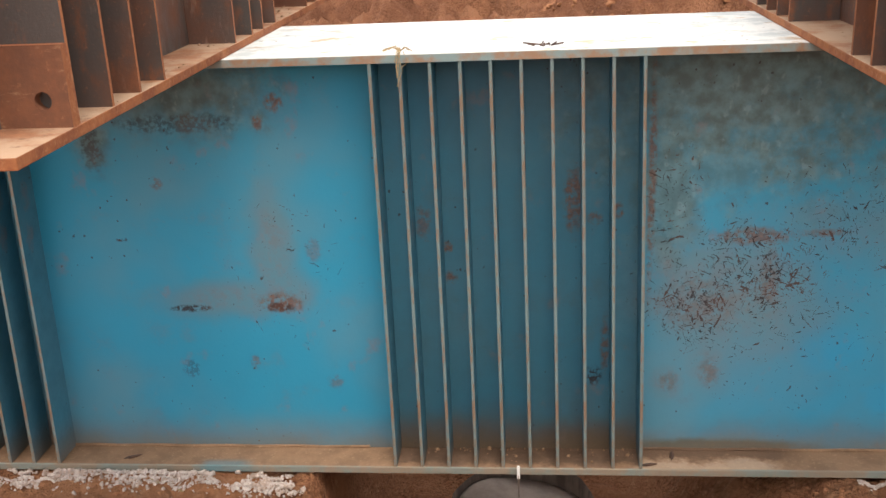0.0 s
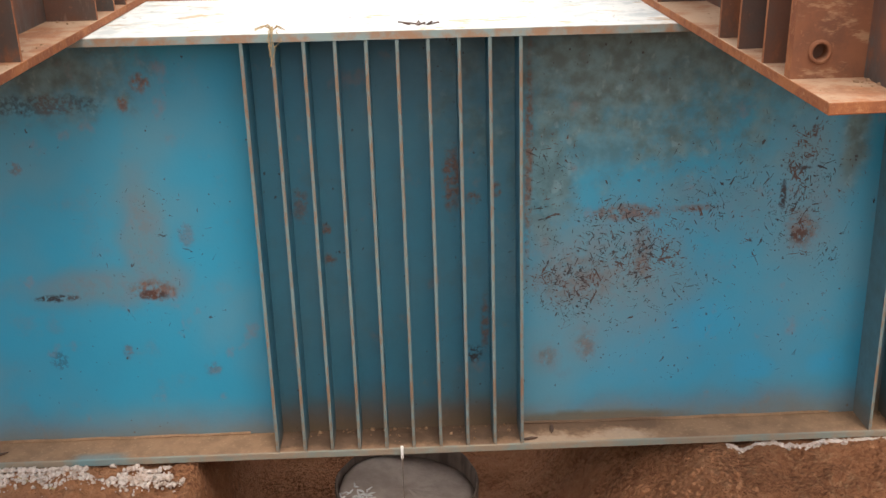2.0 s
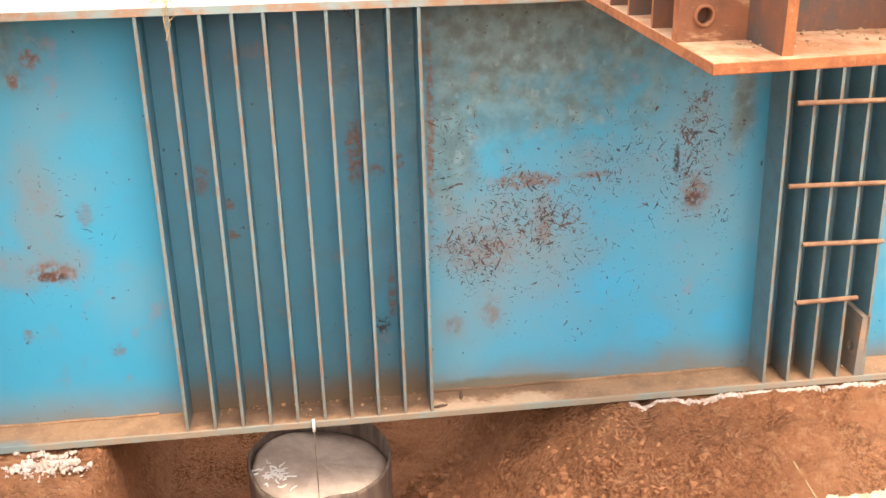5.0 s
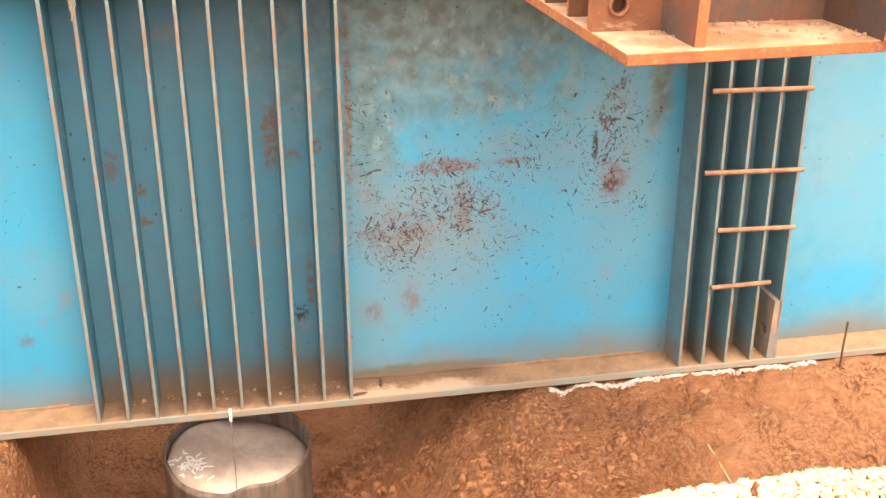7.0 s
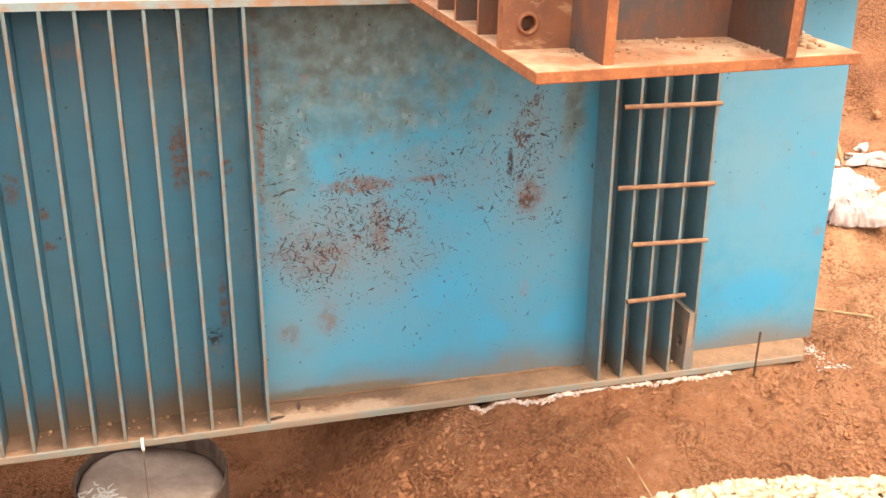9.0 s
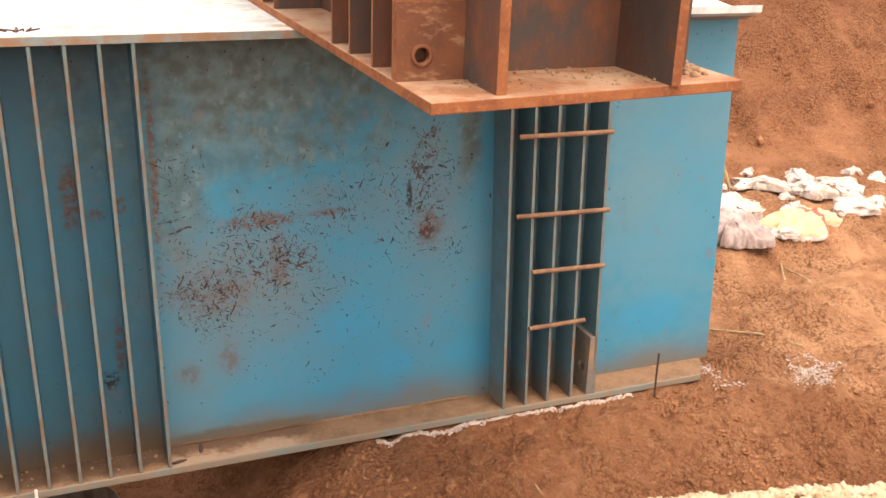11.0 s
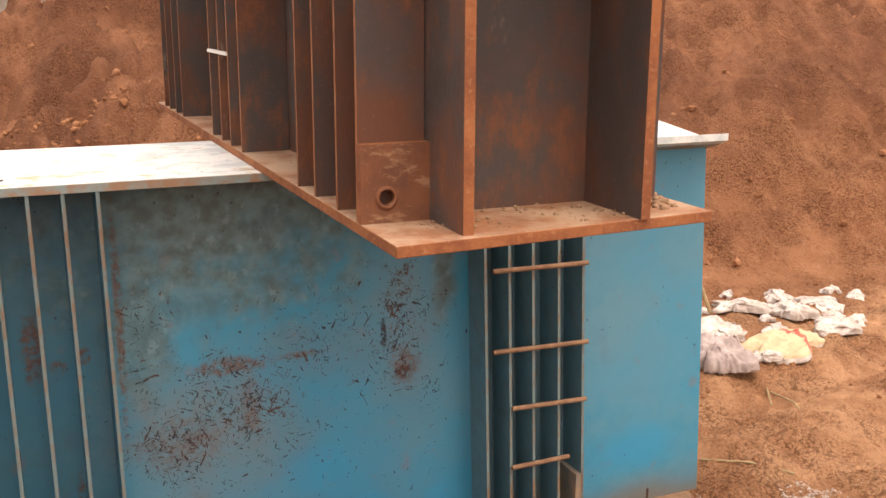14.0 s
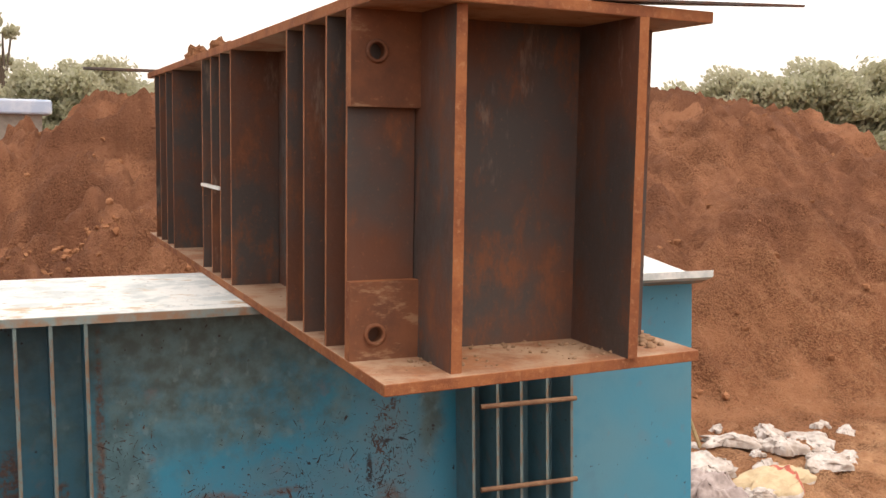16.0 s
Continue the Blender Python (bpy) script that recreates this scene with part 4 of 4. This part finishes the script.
def build_sticks():
    for name, label, pts, r, m in (
            ("iron_peg", "thin dark iron peg standing at the girder foot", [(3.158, -0.052, -0.03), (3.152, -0.055, 0.09), (3.156, -0.05, 0.21)], 0.005, IRON),
            ("wooden_stick", "thin weathered stick leaning behind the blue girder", [(5.50, 2.52, 0.03), (5.42, 2.62, 0.32)], 0.016, STRAW),
            ("twig", "dry twig lying on the soil", [(4.90, 1.19, 0.03), (4.715, 0.93, 0.04)], 0.006, STRAW),
            ("twig", "dry twig lying on the soil", [(4.89, 1.14, 0.03), (4.85, 0.90, 0.06), (4.777, 0.68, 0.03)], 0.006, STRAW),
            ("twig", "dry twig lying on the soil", [(3.835, 0.458, 0.02), (4.02, 0.30, 0.04), (4.176, 0.139, 0.02)], 0.006, STRAW),
            ("twig", "dry twig lying on the soil", [(2.38, -0.62, -0.08), (2.36, -0.42, -0.02)], 0.0035, STRAW),
            ("twig", "dry twig lying on the white lime", [(-1.02, -0.06, 0.02), (-0.84, -0.14, 0.01)], 0.004, STRAW)):
        base = Vector(pts[0])
        lift = 0.0 if name == "iron_peg" else surface(base.x, base.y) - base.z + r
        bm = rod([(p[0], p[1], p[2] + lift) for p in pts], r, 6)
        tagged(new(name, mesh_of(name, bm, m)), label, name.replace("_", " "))


def build_leaf_litter():
    for x, y, turn in ((-1.13, 0.055, 25), (1.12, 0.10, 80), (1.02, 0.03, 10)):
        bm = lump(0.035, 0.009, 0.005, x, 0.4, 2)
        ob = new("dead_leaf", mesh_of("dead_leaf", bm, IRON))
        ob.matrix_world = pose(x, y, FLANGE + 0.005, 0, 0, turn)
        tagged(ob, "dark dead leaf lying on the muddy flange", "leaf", "dead leaves")


def build_crumbs():
    """Dried mud crumbs caught between the stiffeners on the lower flange."""
    rng = random.Random(21)
    places = []
    for _ in range(260):
        x = rng.uniform(0.0, 0.98) if rng.random() < 0.7 else rng.uniform(2.42, 2.85)
        y = 0.20 - abs(rng.gauss(0, 0.055))
        if y < 0.01 or abs((x / 0.1084) % 1 - 0.5) > 0.42:
            continue
        size = 0.002 + 0.010 * rng.random() ** 3
        places.append((x, y, FLANGE + 0.2 * size, size, rng.uniform(0, 6)))
    scatter("mud_crumbs", "dry mud crumbs caught between the stiffeners", places, GRIME, "mud")


def build_dirt():
    """Soil crumbs lying on the flanges of the cross girders."""
    rng = random.Random(31)
    places = []
    for _ in range(700):
        east = rng.random() < 0.7
        x = rng.uniform(1.53, 2.41) if east else rng.uniform(-0.72, -0.54)
        y = rng.uniform(-1.25, -0.97) if east and rng.random() < 0.6 else rng.uniform(-1.2, 2.2)
        if 1.70 < x < 2.2 and y > -0.95:
            continue
        if noise.noise((x * 6, y * 6, 3.3)) < -0.05:
            continue
        size = 0.002 + 0.008 * rng.random() ** 3
        places.append((x, y, TOP + 0.031 + 0.2 * size, size, rng.uniform(0, 6)))
    for _ in range(60):
        x, y = 2.34 + rng.gauss(0, 0.04), -1.05 + rng.gauss(0, 0.05)
        size = rng.uniform(0.005, 0.018)
        places.append((min(x, 2.42), max(y, -1.2), TOP + 0.031 + 0.2 * size, size, rng.uniform(0, 6)))
    scatter("dirt_crumbs", "dry soil crumbs lying on the rusty flanges", places, GRIME, "dirt")


build_dirt()
build_crumbs()
build_plumb_line()
build_straw()
build_sticks()
build_leaf_litter()


# ---- on top of the cross girders ----
def build_top_bits():
    top = TOP + 0.93
    bm = prism([(2.05, -1.29), (2.74, -1.265), (2.74, -1.258), (2.05, -1.20)], top, top + 0.006)
    for v in bm.verts:
        v.co.z += 0.03 * smooth(2.3, 2.74, v.co.x)
    tagged(new("steel_strip", mesh_of("steel_strip", bm, STEEL)), "thin rusty steel strip jutting over the girder top", "steel strip")
    bm = box(1.16, 1.9, 2.40, 2.44, top, top + 0.016, 0.003)
    tagged(new("steel_bar", mesh_of("steel_bar", bm, STEEL)), "thin rusty bar jutting from the girder top", "steel bar")
    for x, y, rx, rz, s in ((1.70, 1.98, 0.075, 0.075, 1.0), (1.80, 1.92, 0.06, 0.055, 2.0), (1.63, 1.05, 0.055, 0.045, 3.0)):
        ob = new("soil_lump", mesh_of("soil_lump", lump(rx, rx * 0.8, rz, s, 0.5, 3), SOIL))
        ob.location = (x, y, top + rz * 0.6)
        tagged(ob, "lump of dry soil lying on the girder top", "soil lump", "soil lumps on the girder")


build_top_bits()


# ---- sacks by the bank ----
def sack(name, label, x, y, size, turn, material, seed, category="sack", stripe=False, ragged=0.75):
    """A crumpled, sagging sack: flat underneath, with a torn outline and sharp creases on top."""
    sx, sy, sz = size
    bm = bmesh.new()
    bmesh.ops.create_icosphere(bm, subdivisions=5, radius=1.0)
    off = Vector((seed * 3.1, seed * 1.3, seed))
    for v in bm.verts:
        p = v.co.copy()
        flat = Vector((p.x, p.y, 0.0))
        rim = 1 + ragged * noise.noise(flat * 1.3 + off) + 0.4 * ragged * noise.noise(flat * 3.3 + off) + 0.4 * ragged * noise.noise(flat * 7 + off)
        bend = Vector((noise.noise(flat * 1.6 + off * 2), noise.noise(flat * 1.6 - off), 0)) * 0.3
        q = p + bend
        fold = 1 - 1.0 * abs(noise.noise(q * 1.6 + off)) - 0.75 * abs(noise.noise(Vector((q.x * 4.5, q.y * 2.5, q.z * 4.0)) - off)) - 0.45 * abs(noise.noise(q * 8.0 + off))
        rise = max(p.z, 0.0) ** 0.8 * (0.85 + 0.5 * noise.noise(flat * 1.2 + off * 3))
        v.co = Vector(((p.x + bend.x) * sx * rim, (p.y + bend.y) * sy * rim, sz * rise * (0.72 + 0.34 * fold) if p.z > 0 else 0.0))
    for f in bm.faces:
        f.smooth = True
        c = f.calc_center_median()
        if stripe and abs(c.x - 0.03) < 0.05 * sx:
            f.material_index = 1
        elif stripe and c.z < 0.25 * sz:
            f.material_index = 2
    ob = new(name, mesh_of(name, bm, [material, RED, SACK] if stripe else material))
    ob.matrix_world = pose(x, y, surface(x, y) - 0.006, 0, 0, turn)
    return tagged(ob, label, category, "sacks by the bank")


def build_sacks():
    white = "crumpled white plastic sack lying on the soil"
    rows = [(5.22, 2.05, 0.23, 0.17, 0.15, 20), (5.72, 2.50, 0.25, 0.13, 0.10, -10), (5.92, 2.86, 0.085, 0.06, 0.07, 0), (6.22, 2.64, 0.155, 0.11, 0.10, 10),
            (6.04, 2.26, 0.20, 0.13, 0.13, -30), (5.66, 1.98, 0.15, 0.09, 0.11, 20), (6.44, 2.34, 0.22, 0.15, 0.10, 35), (6.84, 2.42, 0.14, 0.07, 0.08, 30),
            (6.32, 2.08, 0.10, 0.09, 0.08, 70), (5.96, 1.70, 0.27, 0.14, 0.11, 5), (6.24, 1.80, 0.13, 0.07, 0.08, 25), (5.98, 2.46, 0.09, 0.06, 0.06, 60),
            (5.80, 2.24, 0.07, 0.05, 0.05, 0), (6.66, 2.52, 0.10, 0.06, 0.06, -20), (5.50, 2.60, 0.08, 0.05, 0.05, 40), (6.12, 2.02, 0.08, 0.05, 0.05, 10)]
    for i, (x, y, sx, sy, sz, turn) in enumerate(rows):
        sack("plastic_sack", white, x, y, (0.78 * sx, 0.85 * sy, sz), turn, SACK, 1.3 * i + 0.6)
    sack("woven_sack", "yellow woven sack with a red stripe, half empty", 5.36, 1.54, (0.34, 0.19, 0.15), 14, YELLOW, 0.35, stripe=True, ragged=0.25)
    sack("plastic_sack", "crumpled grey plastic sack lying against the blue girder", 4.74, 1.44, (0.20, 0.19, 0.22), 10, GREY_SACK, 7.7, ragged=0.35)
    sack("plastic_sack", "small crumpled grey-white sack beside the yellow sack", 5.08, 1.40, (0.11, 0.07, 0.06), -15, SACK, 9.1)


build_sacks()


# ---- distance ----
def leaf_cloud(rng, blobs, count, size):
    verts, faces = [], []
    for _ in range(count):
        cx, cy, cz, r = rng.choice(blobs)
        while True:
            p = Vector((rng.uniform(-1, 1), rng.uniform(-1, 1), rng.uniform(-1, 1)))
            if 0.15 < p.length < 1:
                break
        p = p * r * (0.75 + 0.35 * rng.random())
        n = Vector((rng.gauss(0, 1), rng.gauss(0, 1), rng.gauss(0, 1))).normalized()
        a = n.orthogonal().normalized() * size * rng.uniform(0.5, 1.2)
        b = n.cross(a).normalized() * size * rng.uniform(0.3, 0.7)
        c = Vector((cx, cy, cz)) + Vector((p.x, p.y, 0.8 * p.z))
        k = len(verts)
        verts += [tuple(c - a), tuple(c - b * 0.9), tuple(c + a), tuple(c + b * 0.9)]
        faces.append((k, k + 1, k + 2, k + 3))
    return verts, faces


def tree(seed, height, spread, leaves, material, label, sparse=False):
    rng = random.Random(seed)
    root = thing("tree", label, "tree", group="trees behind the bank")
    bm = bmesh.new()
    lean = Vector((rng.uniform(-0.3, 0.3), rng.uniform(-0.3, 0.3), height * 0.62))
    rod([(0, 0, -0.3), tuple(lean * 0.5), tuple(lean), tuple(lean * 1.35)], [0.22, 0.16, 0.10, 0.04], 8, bm)
    blobs = []
    for i in range(22 if sparse else 26):
        a, z = rng.uniform(0, 6.28), rng.uniform(0.22, 0.95)
        d = spread * rng.uniform(0.35, 1.0) * (1.15 - 0.6 * z)
        tip = Vector((d * math.cos(a), d * math.sin(a), height * z))
        start = lean * min(z * 1.0, 1.0)
        rod([tuple(start * 0.8), tuple((start * 0.8 + tip) / 2 + Vector((0, 0, 0.2))), tuple(tip)], [0.07, 0.045, 0.02], 6, bm)
        blobs.append((tip.x, tip.y, tip.z, (0.42 if sparse else 0.8) * rng.uniform(0.5, 1.15) * spread * 0.55))
    part("trunk", bm, BARK, root)
    v, f = leaf_cloud(rng, blobs, leaves, 0.17)
    me = bpy.data.meshes.new("crown")
    me.from_pydata(v, [], f)
    me.materials.append(material)
    crown = new("crown", me)
    crown.parent = root
    return root


def build_trees():
    rng = random.Random(4)
    far = lambda angle, d: (0.73 + d * math.sin(radians(angle)), -3.43 + d * math.cos(radians(angle)))
    label = "green broad-leaved tree with a rounded crown behind the bank, leaves paled for haze"
    kinds = [tree(1, 5.0, 2.6, 9000, HAZED_LEAF_DULL, label), tree(2, 4.6, 2.5, 9000, HAZED_LEAF, label), tree(3, 5.4, 2.4, 9000, HAZED_LEAF_DULL, label)]
    spots = [(36.0, 62), (37.2, 60), (39.3, 56), (40.8, 54), (42.2, 50), (43.6, 51), (45.0, 52), (46.3, 50), (47.8, 51), (49.6, 52), (51.5, 50), (53.5, 52),
             (2.0, 56), (3.4, 54), (4.9, 57), (6.4, 58), (8.0, 62), (9.8, 66), (-1.5, 56), (-3.5, 58)]
    for i, (a, d) in enumerate(spots):
        x, y = far(a, d)
        base = kinds[i % 3]
        m = pose(x, y, 0.5, 0, 0, rng.uniform(0, 360))
        if i < 3:
            base.matrix_basis = m
        else:
            copy_thing(base, m)
    slim = tree(9, 8.0, 2.6, 4200, HAZED_LEAF_DULL, "tall thin tree with sparse foliage paled for haze", True)
    x, y = far(0.5, 58)
    slim.matrix_basis = pose(x, y, 0.7)
    copy_thing(slim, pose(*far(-1.4, 60), 0.7, 0, 0, 130))


def build_shed():
    x0, y0 = -3.0, 44.0
    root = thing("shed", "low distant shed with a pale blue sheet roof", "shed", (x0, y0, 0.7))
    part("wall", box(-2.2, 5.6, 0, 3.5, -0.2, 2.35), SHED_WALL, root)
    part("roof", prism([(-2.6, -0.3), (6.0, -0.3), (6.0, 3.8), (-2.6, 3.8)], 2.35, 3.0, 0.1), TARP, root, "pale blue sheet roof")


build_trees()
build_shed()
